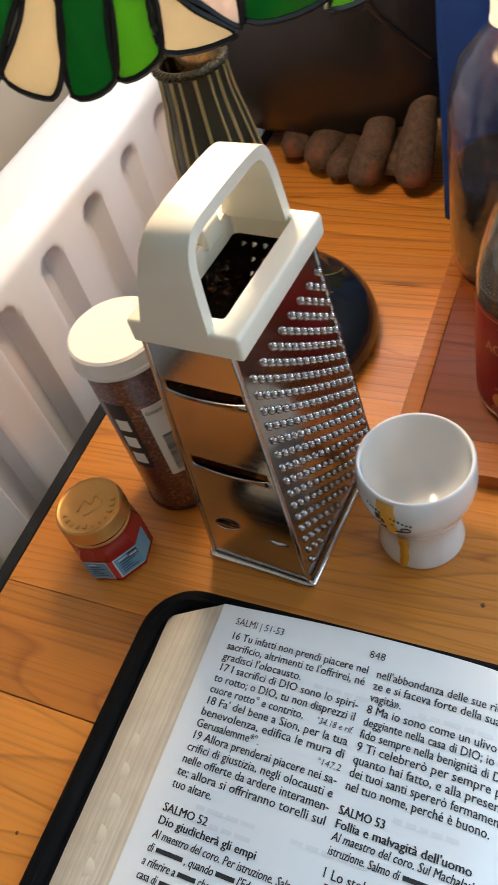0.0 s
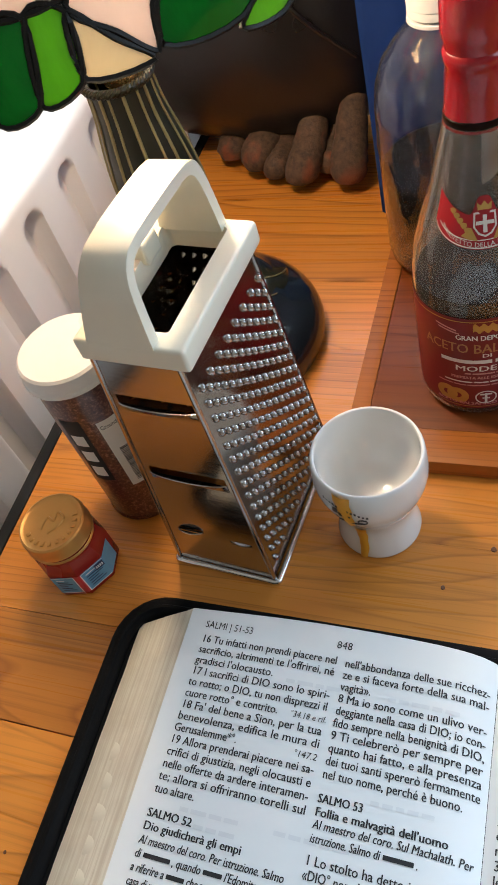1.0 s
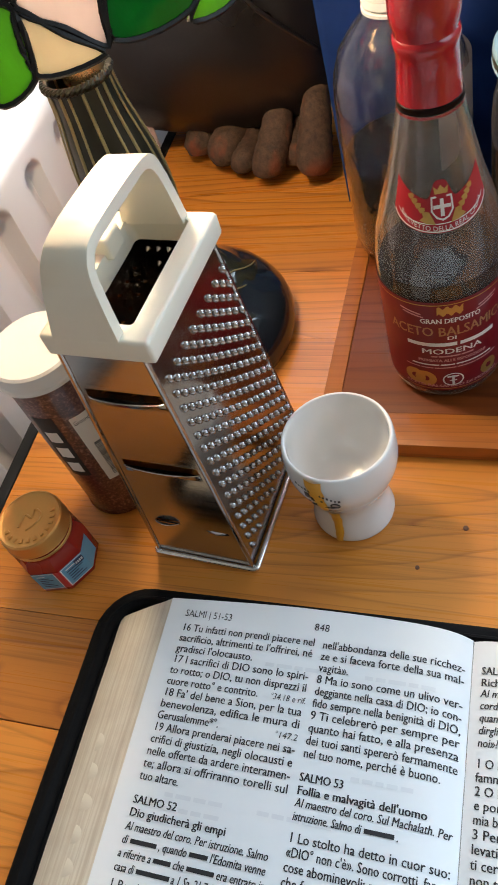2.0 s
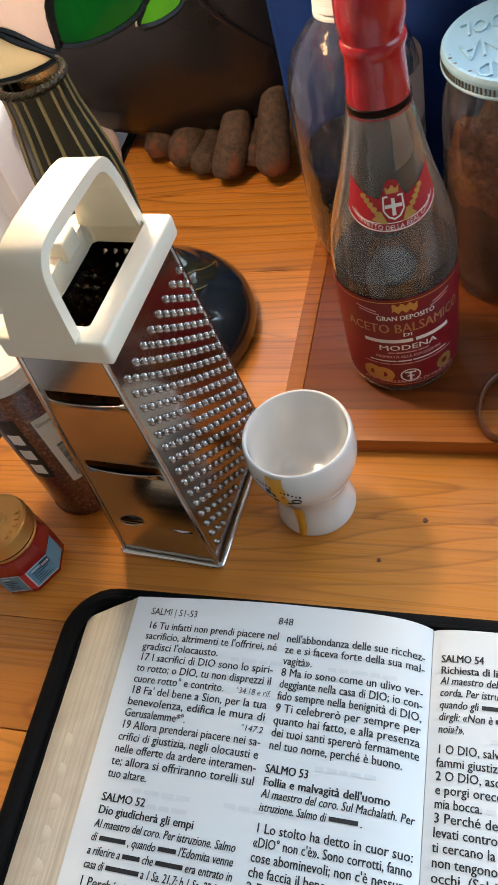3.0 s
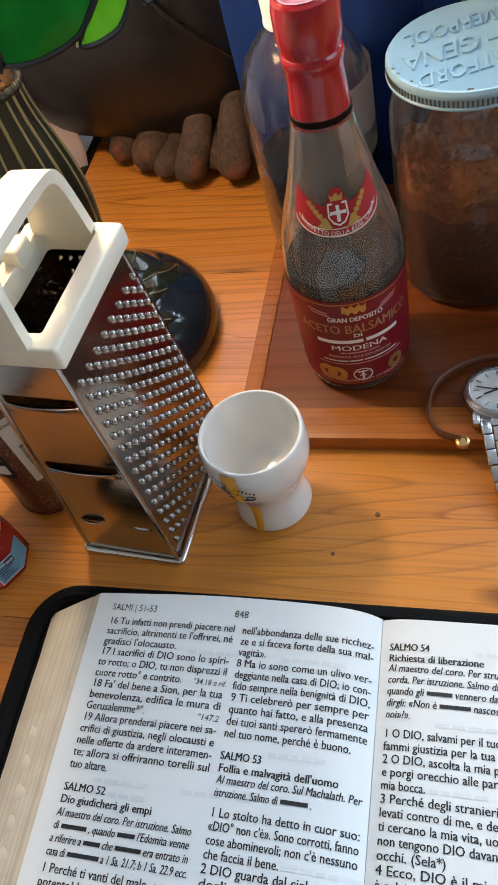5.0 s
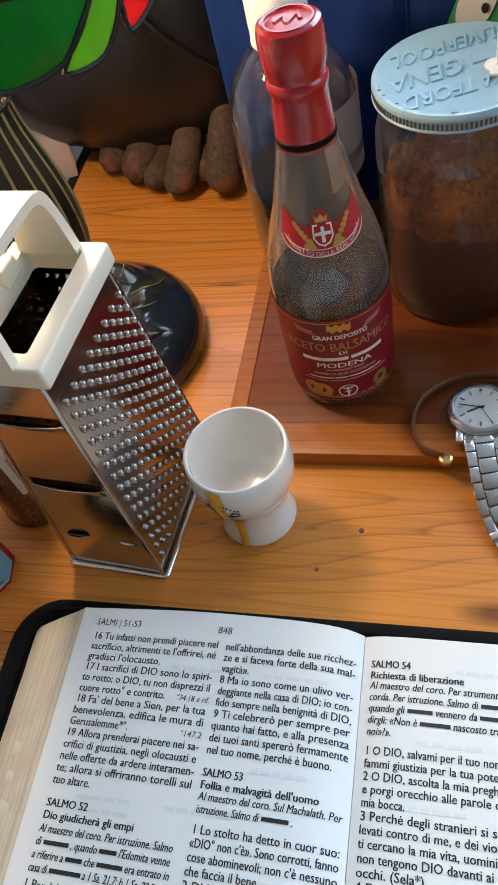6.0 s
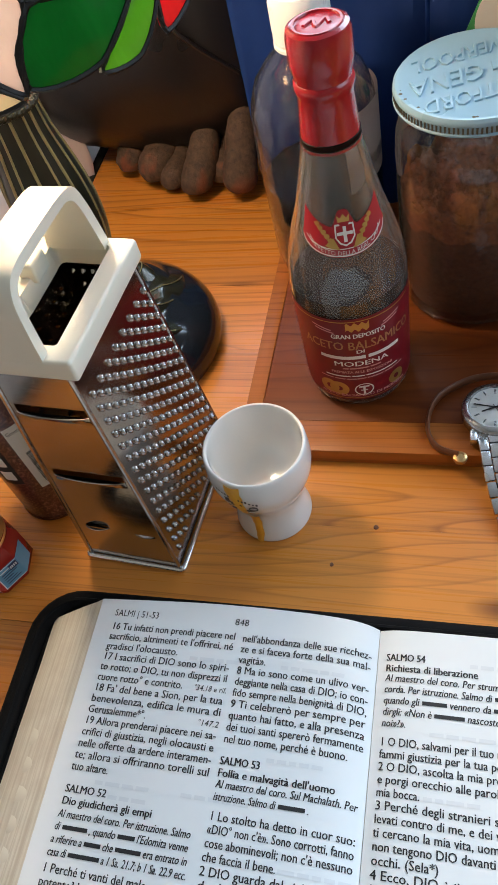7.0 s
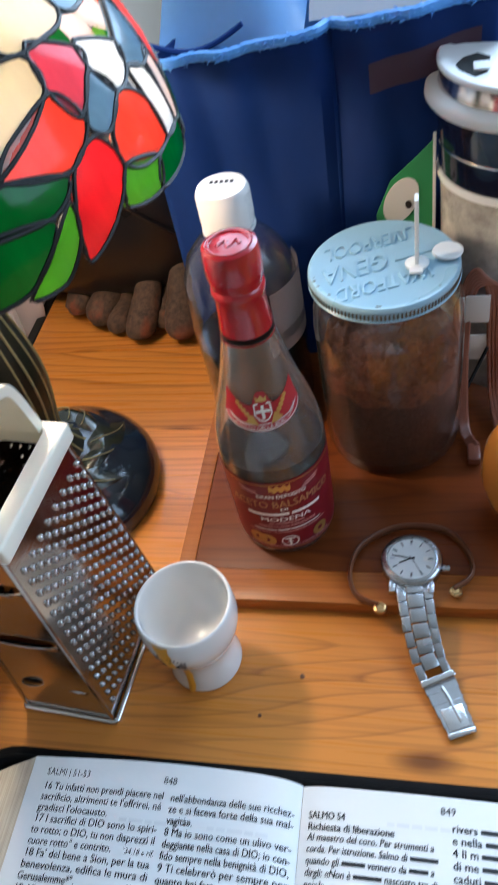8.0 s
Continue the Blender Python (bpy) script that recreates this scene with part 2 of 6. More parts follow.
def stained(name, colour, glow=0.0, streak=0.35):
    """Opalescent stained glass: light passes and scatters, with streaks and ripples."""
    m = Mat(name, colour, 0.12, 0.0, Coat_Weight=0.4, Coat_Roughness=0.05)
    v = m.coords((1, 1, 0.35))
    s = m.noise(v, 55.0, 4, 0.6, 1.2)
    dark, light = tuple(c * (1 - streak) for c in colour), tuple(min(1, c * (1 + streak) + 0.02 * streak) for c in colour)
    col = m.mix(s, dark, light)
    m.link(col, "Base Color")
    m.bump(m.noise(v, 120.0, 3), 0.25, 0.001)
    out = m.tree.nodes["Material Output"]
    tr = m.node("ShaderNodeBsdfTranslucent", {"Color": col})
    mx = m.node("ShaderNodeMixShader", {0: 0.66, 1: m.bsdf.outputs[0], 2: tr.outputs[0]})
    m.tree.links.new(mx.outputs[0], out.inputs[0])
    return m.mat


def glove_rubber():
    m = Mat("worn_brown_rubber", (0.06, 0.035, 0.025), 0.82)
    v = m.coords(shift=False)
    a, b, c = m.noise(v, 38.0, 3, 0.5, 0.6), m.noise(v, 240.0, 4, 0.65), m.noise(v, 900.0, 2)
    col = m.mix(m.ramp(b, [(0.3, (0, 0, 0)), (0.75, (1, 1, 1))]), (0.032, 0.018, 0.011), (0.115, 0.062, 0.036))
    col = m.mix(m.ramp(a, [(0.54, (0, 0, 0)), (0.68, (0.75,) * 3)]), col, (0.20, 0.048, 0.018))
    m.link(col, "Base Color")
    m.bump(b, 0.7, 0.0012)
    return m.mat


GLOVE = glove_rubber()
STEEL, SPICE, SUGAR, CRUMBS, EDGES = steel(), spice(), sugar("packed_brown_sugar", 1.0), sugar("loose_brown_sugar", 2.0), page_edges()
G_GREEN = stained("deep_green_glass", (0.011, 0.19, 0.035))
G_LIME = stained("lime_green_glass", (0.17, 0.42, 0.035))
G_CREAM = stained("cream_glass", (0.66, 0.60, 0.46), streak=0.14)
G_PINK = stained("blush_glass", (0.72, 0.64, 0.62), streak=0.12)
G_RED = stained("red_glass", (0.66, 0.03, 0.04))
G_ORANGE = stained("orange_red_glass", (0.85, 0.13, 0.06))
G_ROSE = stained("rose_glass", (0.62, 0.13, 0.18))
G_CLEAR = stained("pale_grey_glass", (0.80, 0.83, 0.88), streak=0.2)
G_BLUE = stained("smoky_blue_glass", (0.22, 0.33, 0.44), streak=0.3)


# ---- mesh tools ----
def mesh_of(bm, name, material, smooth=True):
    me = bpy.data.meshes.new(name)
    bmesh.ops.recalc_face_normals(bm, faces=bm.faces)
    bm.to_mesh(me)
    bm.free()
    me.materials.append(material)
    if smooth:
        me.polygons.foreach_set("use_smooth", [True] * len(me.polygons))
        me.set_sharp_from_angle(angle=radians(38))
    return me


def part(name, bm, material, parent=None, label="", smooth=True):
    ob = new(name, mesh_of(bm, name, material, smooth))
    ob.parent = parent
    return tagged(ob, label)


def thing(name, label, category, at=(0, 0, 0), rz=0.0, group="", kind=""):
    ob = new(name)
    ob.empty_display_size = 0.02
    ob.matrix_world = pose(*at, 0, 0, rz)
    return tagged(ob, label, category, group, kind)


def box(lo, hi, bevel=0.0, seg=2, bm=None):
    bm = bm or bmesh.new()
    lo, hi = Vector(lo), Vector(hi)
    size, mid = hi - lo, (lo + hi) / 2
    made = bmesh.ops.create_cube(bm, size=1.0, matrix=Matrix.Translation(mid) @ Matrix.Diagonal((*size, 1)))
    if bevel:
        edges = list({e for v in made["verts"] for e in v.link_edges})
        bmesh.ops.bevel(bm, geom=edges, offset=bevel, segments=seg, profile=0.6, affect="EDGES")
    return bm


def lathe(profile, seg=48, close=False, bm=None, wobble=0.0):
    """Turns a profile of (radius, height) round the z axis."""
    bm = bm or bmesh.new()
    rings = []
    for r, z in profile:
        if r < 1e-6:
            rings.append([bm.verts.new((0, 0, z))])
        else:
            rings.append([bm.verts.new((r * math.cos(a) * (1 + wobble * noise.noise((3 * math.cos(a), 3 * math.sin(a), z * 60))),
                                        r * math.sin(a) * (1 + wobble * noise.noise((3 * math.cos(a), 3 * math.sin(a), z * 60 + 9))), z))
                          for a in (2 * math.pi * k / seg for k in range(seg))])
    pairs = list(zip(rings, rings[1:])) + ([(rings[-1], rings[0])] if close else [])
    for a, b in pairs:
        for k in range(seg):
            q = [a[k % len(a)], a[(k + 1) % seg % len(a)], b[(k + 1) % seg % len(b)], b[k % len(b)]]
            q = list(dict.fromkeys(q))
            if len(q) > 2:
                bm.faces.new(q)
    return bm


def shell(profile, thick, seg=56):
    """A hollow turned vessel: the outside up, then the inside down."""
    inner = [(max(0.0, r - thick), z + (thick if r < 0.6 * profile[5][0] and k < 4 else 0.0)) for k, (r, z) in enumerate(profile)]
    inner[0] = (0.0, profile[0][1] + thick)
    return lathe(list(profile) + inner[::-1], seg)


def smooth_path(points, n=8, closed=False):
    """Points on a Catmull-Rom curve."""
    pts, out = [Vector(p) for p in points], []
    m = len(pts)
    for i in range(m if closed else m - 1):
        g = lambda k: pts[k % m] if closed else pts[min(max(k, 0), m - 1)]
        a, b, c, d = g(i - 1), g(i), g(i + 1), g(i + 2)
        for s in range(n):
            t = s / n
            out.append(0.5 * (2 * b + (c - a) * t + (2 * a - 5 * b + 4 * c - d) * t * t + (3 * b - a - 3 * c + d) * t ** 3))
    return out if closed else out + [pts[-1]]


def tube(points, radius, seg=8, bm=None, closed=False, flat=1.0):
    """A round wire along points; radius may be a list. flat squeezes it upright."""
    bm = bm or bmesh.new()
    pts = [Vector(p) for p in points]
    n, rings = len(pts), []
    rad = radius if isinstance(radius, (list, tuple)) else [radius] * n
    up = Vector((0, 0, 1))
    for i, p in enumerate(pts):
        d = (pts[(i + 1) % n] - pts[i - 1]) if closed else pts[min(i + 1, n - 1)] - pts[max(i - 1, 0)]
        d = d.normalized() if d.length > 1e-9 else Vector((1, 0, 0))
        side = d.cross(up)
        side = side.normalized() if side.length > 1e-4 else Vector((1, 0, 0))
        top = side.cross(d).normalized()
        rings.append([bm.verts.new(p + rad[i] * (math.cos(a) * side + math.sin(a) * top * flat)) for a in (2 * math.pi * k / seg for k in range(seg))])
    for i in range(n if closed else n - 1):
        a, b = rings[i], rings[(i + 1) % n]
        for k in range(seg):
            bm.faces.new((a[k], a[(k + 1) % seg], b[(k + 1) % seg], b[k]))
    if not closed:
        bm.faces.new(rings[0]), bm.faces.new(rings[-1])
    return bm


def sheet(nu, nv, place, bm=None):
    """A grid of quads; place(u, v) with u and v in 0..1 gives each vertex."""
    bm = bm or bmesh.new()
    g = [[bm.verts.new(place(i / nu, j / nv)) for j in range(nv + 1)] for i in range(nu + 1)]
    for i in range(nu):
        for j in range(nv):
            bm.faces.new((g[i][j], g[i + 1][j], g[i + 1][j + 1], g[i][j + 1]))
    return bm


def prism(outline, lo, hi, bm=None, axes="xyz"):
    """An outline in two axes, drawn out along the third."""
    bm = bm or bmesh.new()
    order = {"xyz": lambda a, b, c: (a, b, c), "xzy": lambda a, b, c: (a, c, b), "yzx": lambda a, b, c: (c, a, b)}[axes]
    low = [bm.verts.new(order(a, b, lo)) for a, b in outline]
    top = [bm.verts.new(order(a, b, hi)) for a, b in outline]
    bm.faces.new(low), bm.faces.new(top)
    for k in range(len(outline)):
        bm.faces.new((low[k], low[(k + 1) % len(low)], top[(k + 1) % len(low)], top[k]))
    return bm


def step(a, b, x):
    t = min(1.0, max(0.0, (x - a) / (b - a)))
    return t * t * (3 - 2 * t)


# ---- the room ----
TOP = -0.75  # the floor lies this far below the table top
room = [("floor", (-0.30, -1.5, TOP - 0.02), (1.7, 1.5, TOP), FLOOR), ("ceiling", (-0.30, -1.5, 1.65), (1.7, 1.5, 1.70), CEIL),
        ("wall_south", (-0.36, -1.56, TOP), (1.76, -1.5, 1.65), WALL)]
for nm, lo, hi, mt in room:
    tagged(part(nm, box(lo, hi, 0.002), mt), nm.replace("_", " ") + " of the room, plain painted", "wall" if "wall" in nm else nm, kind="structure")


def wall_with_opening(name, along, at, thick, a0, a1, b0, b1):
    """A wall with one window opening, as four blocks round the hole."""
    bm = bmesh.new()
    lo_a, hi_a = (-0.36, 1.76) if along == "x" else (-1.5, 1.5)
    for p0, p1, q0, q1 in ((lo_a, a0, TOP, 1.65), (a1, hi_a, TOP, 1.65), (a0, a1, TOP, b0), (a0, a1, b1, 1.65)):
        lo, hi = ((p0, at, q0), (p1, at + thick, q1)) if along == "x" else ((at, p0, q0), (at + thick, p1, q1))
        box(lo, hi, 0.0, bm=bm)
    return tagged(part(name, bm, WALL, smooth=False), "cream painted wall with a window opening", "wall", kind="structure")


wall_with_opening("wall_north", "x", 1.5, 0.06, 0.05, 1.40, 0.24, 1.60)
wall_with_opening("wall_west", "y", -0.36, 0.06, 0.60, 1.30, 0.30, 1.15)
wall_with_opening("wall_east", "y", 1.7, 0.06, -0.50, 0.60, 0.20, 1.30)
for wname, lo, hi in (("window_1", (0.05, 1.52, 0.24), (1.40, 1.55, 1.60)), ("window_2", (1.72, -0.50, 0.20), (1.75, 0.60, 1.30)), ("window_3", (-0.345, 0.60, 0.30), (-0.315, 1.30, 1.15))):
    win = thing(wname, "white framed window in the wall", "window", lo, kind="structure")
    d = Vector(hi) - Vector(lo)
    long = 0 if d.x > d.y else 1
    for k in range(3):
        a, b = Vector((0, 0, 0)), d.copy()
        a[long], b[long] = d[long] * (0, 0.48, 0.96)[k], d[long] * (0.04, 0.52, 1.0)[k]
        part("window_frame", box(a, b, 0.004), WHITE_PL, win)
    for z0, z1 in ((0, 0.045), (d.z - 0.045, d.z)):
        a, b = Vector((0, 0, z0)), Vector((d.x, d.y, z1))
        a[1 - long] += 0.002
        b[1 - long] -= 0.002
        part("window_frame", box(a, b, 0.004), WHITE_PL, win)

# ---- radiator ----
rad = thing("radiator", "white enamelled radiator with long rounded slots beside the table", "radiator", (-0.188, 0, 0))
SLOT0, PITCH, HALF = 0.0734, 0.0520, 0.0112


def radiator_face(u, v):
    y, z = -0.48 + 1.12 * u, (-0.62 + 2.8 * v if v < 0.2 else -0.06 + 0.172 * (v - 0.2) / 0.8)
    near = (y - SLOT0 + 50 * PITCH) % PITCH
    dy = min(near, PITCH - near)
    over = max(0.0, z - (0.088 - HALF))
    under = max(0.0, -0.5 - z)
    d = math.hypot(dy, over + under)
    deep = 0.012 * (1 - step(HALF - 0.005, HALF + 0.0015, d))
    roll = 0.014 * step(0.094, 0.112, z) ** 2
    return (-deep - roll, y, z)


part("front_panel", sheet(500, 110, radiator_face), RADIATOR, rad)
part("body", box((-0.055, -0.48, -0.62), (-0.014, 0.64, 0.110), 0.006, 3), RADIATOR, rad)
part("foot", box((-0.05, -0.40, TOP), (-0.02, -0.37, -0.62), 0.003), RADIATOR, rad)
part("foot", box((-0.05, 0.50, TOP), (-0.02, 0.53, -0.62), 0.003), RADIATOR, rad)

# ---- table ----
table = thing("dining_table", "varnished pine plank dining table with a dark edge", "table", (0, 0, 0))
JOINTS = (-0.48, -0.39, -0.29, -0.19, -0.0905, -0.0355, 0.0330, 0.1000, 0.1580, 0.2175, 0.306, 0.40, 0.50)
for y0, y1 in zip(JOINTS, JOINTS[1:]):
    tight = 0.0 <= y0 < 0.20 or 0.0 < y1 < 0.20
    part("plank", box((-0.1625, y0 + (0.00002 if tight else 0.00025), -0.028), (0.95, y1 - (0.00002 if tight else 0.00025), 0.0), 0.0001 if tight else 0.0002, 1), PINE, table)
part("edge_strip", box((-0.1705, -0.48, -0.030), (-0.1627, 0.50, 0.0012), 0.0012, 2), TRIM_HOLE_BLACK, table, "black edge strip")
for lx, ly in ((-0.12, -0.43), (0.88, -0.43), (-0.12, 0.44), (0.88, 0.44)):
    part("leg", box((lx - 0.03, ly - 0.03, TOP), (lx + 0.03, ly + 0.03, -0.028), 0.006), PINE, table)
part("apron", box((-0.10, -0.43, -0.11), (0.86, -0.40, -0.028), 0.002), PINE, table)

# ---- wooden board ----
BZ = 0.011
board = thing("wooden_board", "dark stained wooden board with framed edge on the table", "board", (0.0172, 0.0735, 0))
part("end_strip", box((0, 0, 0), (0.0100, 0.2162, BZ), 0.0008), BOARD_STRIP, board)
part("front_strip", box((0.0108, 0, 0), (0.42, 0.021, BZ), 0.0010), BOARD_STRIP, board)
part("panel", box((0.0101, 0.0211, 0), (0.42, 0.2162, BZ - 0.0004), 0.0006), BOARD_WOOD, board)

# ---- box grater ----
GR = thing("box_grater", "stainless steel box grater with cream plastic handle", "grater", (0, 0, 0), -5.6)
# the foot's right front corner is the origin; u runs to the right, v away
B0, B1 = (-0.0552, -0.0020, 0.0012, 0.0866), (-0.0465, -0.0090, 0.0085, 0.0758)  # u0, u1, v0, v1 at foot and top
H0, H1 = 0.003, 0.150


def lerp(a, b, t):
    return a + (b - a) * t


def side_at(z):
    t = (z - H0) / (H1 - H0)
    return [lerp(a, b, t) for a, b in zip(B0, B1)]


def grater_wall(bm, p, q, gaps=()):
    """One wall from corner p to corner q (indices into the four sides) with level slits (height, start, end, width)."""
    zs = sorted({H0, H1, *[g[0] - g[3] / 2 for g in gaps], *[g[0] + g[3] / 2 for g in gaps]})
    ts = sorted({0.0, 1.0, *[g[1] for g in gaps], *[g[2] for g in gaps]})
    pt = lambda t, z: Vector((lerp(side_at(z)[p[0]], side_at(z)[q[0]], t), lerp(side_at(z)[p[1]], side_at(z)[q[1]], t), z))
    for za, zb in zip(zs, zs[1:]):
        for ta, tb in zip(ts, ts[1:]):
            mz, mt = (za + zb) / 2, (ta + tb) / 2
            if any(abs(mz - g[0]) < g[3] / 2 and g[1] < mt < g[2] for g in gaps):
                continue
            bm.faces.new([bm.verts.new(pt(*c)) for c in ((ta, za), (tb, za), (tb, zb), (ta, zb))])


SLITS = [(0.126, 0.09, 0.95, 0.0046), (0.080, 0.10, 0.93, 0.0042), (0.034, 0.14, 0.40, 0.0013)]
bm = bmesh.new()
grater_wall(bm, (0, 2), (1, 2), SLITS)
bmesh.ops.remove_doubles(bm, verts=bm.verts, dist=1e-5)
part("slicing_wall", bm, STEEL, GR, smooth=False)
for nm, p, q in (("grating_wall", (1, 2), (1, 3)), ("back_wall", (1, 3), (0, 3)), ("side_wall", (0, 3), (0, 2))):
    bm = bmesh.new()
    grater_wall(bm, p, q)
    part(nm, bm, STEEL, GR, smooth=False)
# rounded upright corners
for p in ((1, 2), (0, 2), (1, 3), (0, 3)):
    a, b = side_at(H0), side_at(H1)
    part("corner_edge", tube([(a[p[0]], a[p[1]], H0), (b[p[0]], b[p[1]], H1)], 0.0011, 8), STEEL, GR)
# curved cutting lips under the slits
for z, t0, t1, w in SLITS:
    def lip(u, v, z=z, t0=t0, t1=t1, w=w):
        t = lerp(t0, t1, u)
        zz = z - w / 2 - (0.0046 if w > 0.002 else 0.002) * (1 - v)
        s = side_at(zz)
        bow = math.sin(math.pi * u) ** 0.6
        return (lerp(s[0], s[1], t), s[2] - 0.0024 * v ** 1.4 * bow - 0.0002, zz + 0.0004 * v * bow)
    edge = part("cutting_lip", sheet(20, 6, lip), STEEL, GR)
    part("lip_edge", tube([lip(k / 20, 1.0) for k in range(21)], 0.0003, 6), STEEL, edge)
part("stamped_mark", sheet(12, 4, lambda u, v: (lerp(-0.020, -0.008, u), side_at(0.028 + 0.003 * v)[2] - 0.0009 * math.sin(math.pi * u) * math.sin(math.pi * v), 0.028 + 0.003 * v)), STEEL, GR)
# punched teeth on the grating wall
bm = bmesh.new()
for half in (0, 1):
    for i in range(8 - half):
        for j in range(15 - half):
            z = 0.1305 - 0.0085 * (j + 0.5 * half)
            s = side_at(z)
            v0, v1 = s[2] + 0.0072, s[3] - 0.0020
            y = v0 + (v1 - v0) * (i + 0.5 * half) / 7
            ring = []
            for r, h in ((0.00180, -0.0001), (0.00160, 0.0008), (0.0011, 0.0015), (0.0005, 0.0018)):
                ring.append([bm.verts.new((s[1] + h, y + r * math.cos(a), z + r * 1.15 * math.sin(a))) for a in (2 * math.pi * k / 9 for k in range(9))])
            for a, b in zip(ring, ring[1:]):
                for k in range(9):
                    bm.faces.new((a[k], a[(k + 1) % 9], b[(k + 1) % 9], b[k]))
# flat black discs on the teeth: painted shade of holes, nothing is pierced
hole_discs = bmesh.new()
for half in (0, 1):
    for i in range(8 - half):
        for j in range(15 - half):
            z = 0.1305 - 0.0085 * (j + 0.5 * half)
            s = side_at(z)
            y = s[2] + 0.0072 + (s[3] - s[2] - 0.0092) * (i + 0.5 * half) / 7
            rim_in = [hole_discs.verts.new((s[1] + 0.00188 - 0.00030 * (1 - math.sin(a)), y + 0.00085 * math.cos(a), z + 0.00045 + 0.00075 * math.sin(a))) for a in (2 * math.pi * k / 8 for k in range(8))]
            hole_discs.faces.new(rim_in)
tagged(part("tooth_holes", hole_discs, TRIM_HOLE_BLACK, GR, "black discs as shade of the pierced holes"), kind="stuff")
tagged(part("grating_teeth", bm, STEEL, GR, "punched raised teeth"), kind="stuff")
# small punched teeth seen on the inside
bm = bmesh.new()
for i in range(6):
    for j in range(9):
        z = 0.140 - 0.0085 * j
        s = side_at(z)
        x, y = s[0] + 0.006 + 0.0052 * i + 0.0026 * (j % 2), s[3] - 0.0002
        tip = bm.verts.new((x, y - 0.0016, z - 0.0006))
        ring = [bm.verts.new((x + 0.0014 * math.cos(2 * math.pi * k / 7), y, z + 0.0011 * math.sin(2 * math.pi * k / 7))) for k in range(7)]
        for k in range(7):
            bm.faces.new((ring[k], ring[(k + 1) % 7], tip))
for i in range(7):
    for j in range(8):
        z = 0.136 - 0.011 * j
        s = side_at(z)
        x, y = s[0] + 0.0002, s[2] + 0.012 + 0.0085 * i + 0.004 * (j % 2)
        tip = bm.verts.new((x + 0.0022, y, z - 0.001))
        ring = [bm.verts.new((x, y + 0.0018 * math.cos(2 * math.pi * k / 8), z + 0.0030 * math.sin(2 * math.pi * k / 8))) for k in range(8)]
        for k in range(8):
            bm.faces.new((ring[k], ring[(k + 1) % 8], tip))
tagged(part("inner_teeth", bm, STEEL, GR, "small teeth seen inside"), kind="stuff")
# base wire
w = 0.0016
loop = []
for cx, cy, a0 in ((-0.0020, 0.0020, -90), (-0.0020, 0.0865, 0), (-0.0550, 0.0865, 90), (-0.0550, 0.0020, 180)):
    loop += [(cx + 0.002 * math.cos(radians(a0 + k * 30)), cy + 0.002 * math.sin(radians(a0 + k * 30)), w) for k in range(4)]
part("base_wire", tube(loop, w, 10, closed=True), CHROME, GR, "bright steel wire round the foot")
# plastic rim: a frame with a hole
RU0, RU1, RV0, RV1, RZ0, RZ1 = -0.0497, -0.0030, 0.0062, 0.0775, 0.1485, 0.1592
bm = bmesh.new()
loops = []
for (u0, u1, v0, v1), z in (((RU0, RU1, RV0, RV1), RZ0), ((RU0, RU1, RV0, RV1), RZ1), ((RU0 + 0.0085, RU1 - 0.0095, RV0 + 0.0085, RV1 - 0.0060), RZ1), ((RU0 + 0.0085, RU1 - 0.0095, RV0 + 0.0085, RV1 - 0.0060), RZ0)):
    loops.append([bm.verts.new((u, v, z)) for u, v in ((u0, v0), (u1, v0), (u1, v1), (u0, v1))])
for a, b in zip(loops, loops[1:] + loops[:1]):
    for k in range(4):
        bm.faces.new((a[k], a[(k + 1) % 4], b[(k + 1) % 4], b[k]))
bmesh.ops.bevel(bm, geom=[e for e in bm.edges if len({v for v in e.verts} & {v for l in loops[:2] for v in l}) == 2 or e.calc_length() < 0.012], offset=0.0018, segments=3, profile=0.6, affect="EDGES")
part("rim", bm, CREAM, GR, "cream plastic rim")
# the handle: an arch from front to back with flat faces
HU0, HU1 = -0.0432, -0.0147
arch_out = smooth_path([(0.0064, 0, 0.1580), (0.0072, 0, 0.172), (0.0088, 0, 0.1855), (0.0125, 0, 0.1925), (0.0195, 0, 0.1958), (0.038, 0, 0.1962), (0.0570, 0, 0.1952), (0.0660, 0, 0.1930), (0.0700, 0, 0.1870), (0.0725, 0, 0.1750), (0.0752, 0, 0.1580)], 5)
arch_in = smooth_path([(0.0112, 0, 0.1580), (0.0117, 0, 0.172), (0.0129, 0, 0.1835), (0.0155, 0, 0.1888), (0.0210, 0, 0.1912), (0.038, 0, 0.1914), (0.0560, 0, 0.1908), (0.0625, 0, 0.1890), (0.0656, 0, 0.1840), (0.0678, 0, 0.1740), (0.0702, 0, 0.1580)], 5)
bm = bmesh.new()
rows = []
for o, i in zip(arch_out, arch_in):
    # the arch narrows towards the top
    k = (o.z - 0.1580) / 0.0380
    l, r = HU0 + 0.0115 * k, HU1
    rows.append([bm.verts.new(c) for c in ((l, o.x, o.z), (r, o.x, o.z), (r, i.x, i.z), (l, i.x, i.z))])
for a, b in zip(rows, rows[1:]):
    for k in range(4):
        bm.faces.new((a[k], a[(k + 1) % 4], b[(k + 1) % 4], b[k]))
bm.faces.new(rows[0]), bm.faces.new(rows[-1])
long_edges = [e for e in bm.edges if abs(e.verts[0].co.y - e.verts[1].co.y) > 1e-6 or abs(e.verts[0].co.z - e.verts[1].co.z) > 1e-6]
bmesh.ops.bevel(bm, geom=long_edges, offset=0.0011, segments=2, profile=0.6, affect="EDGES", clamp_overlap=True)
part("handle", bm, CREAM, GR)
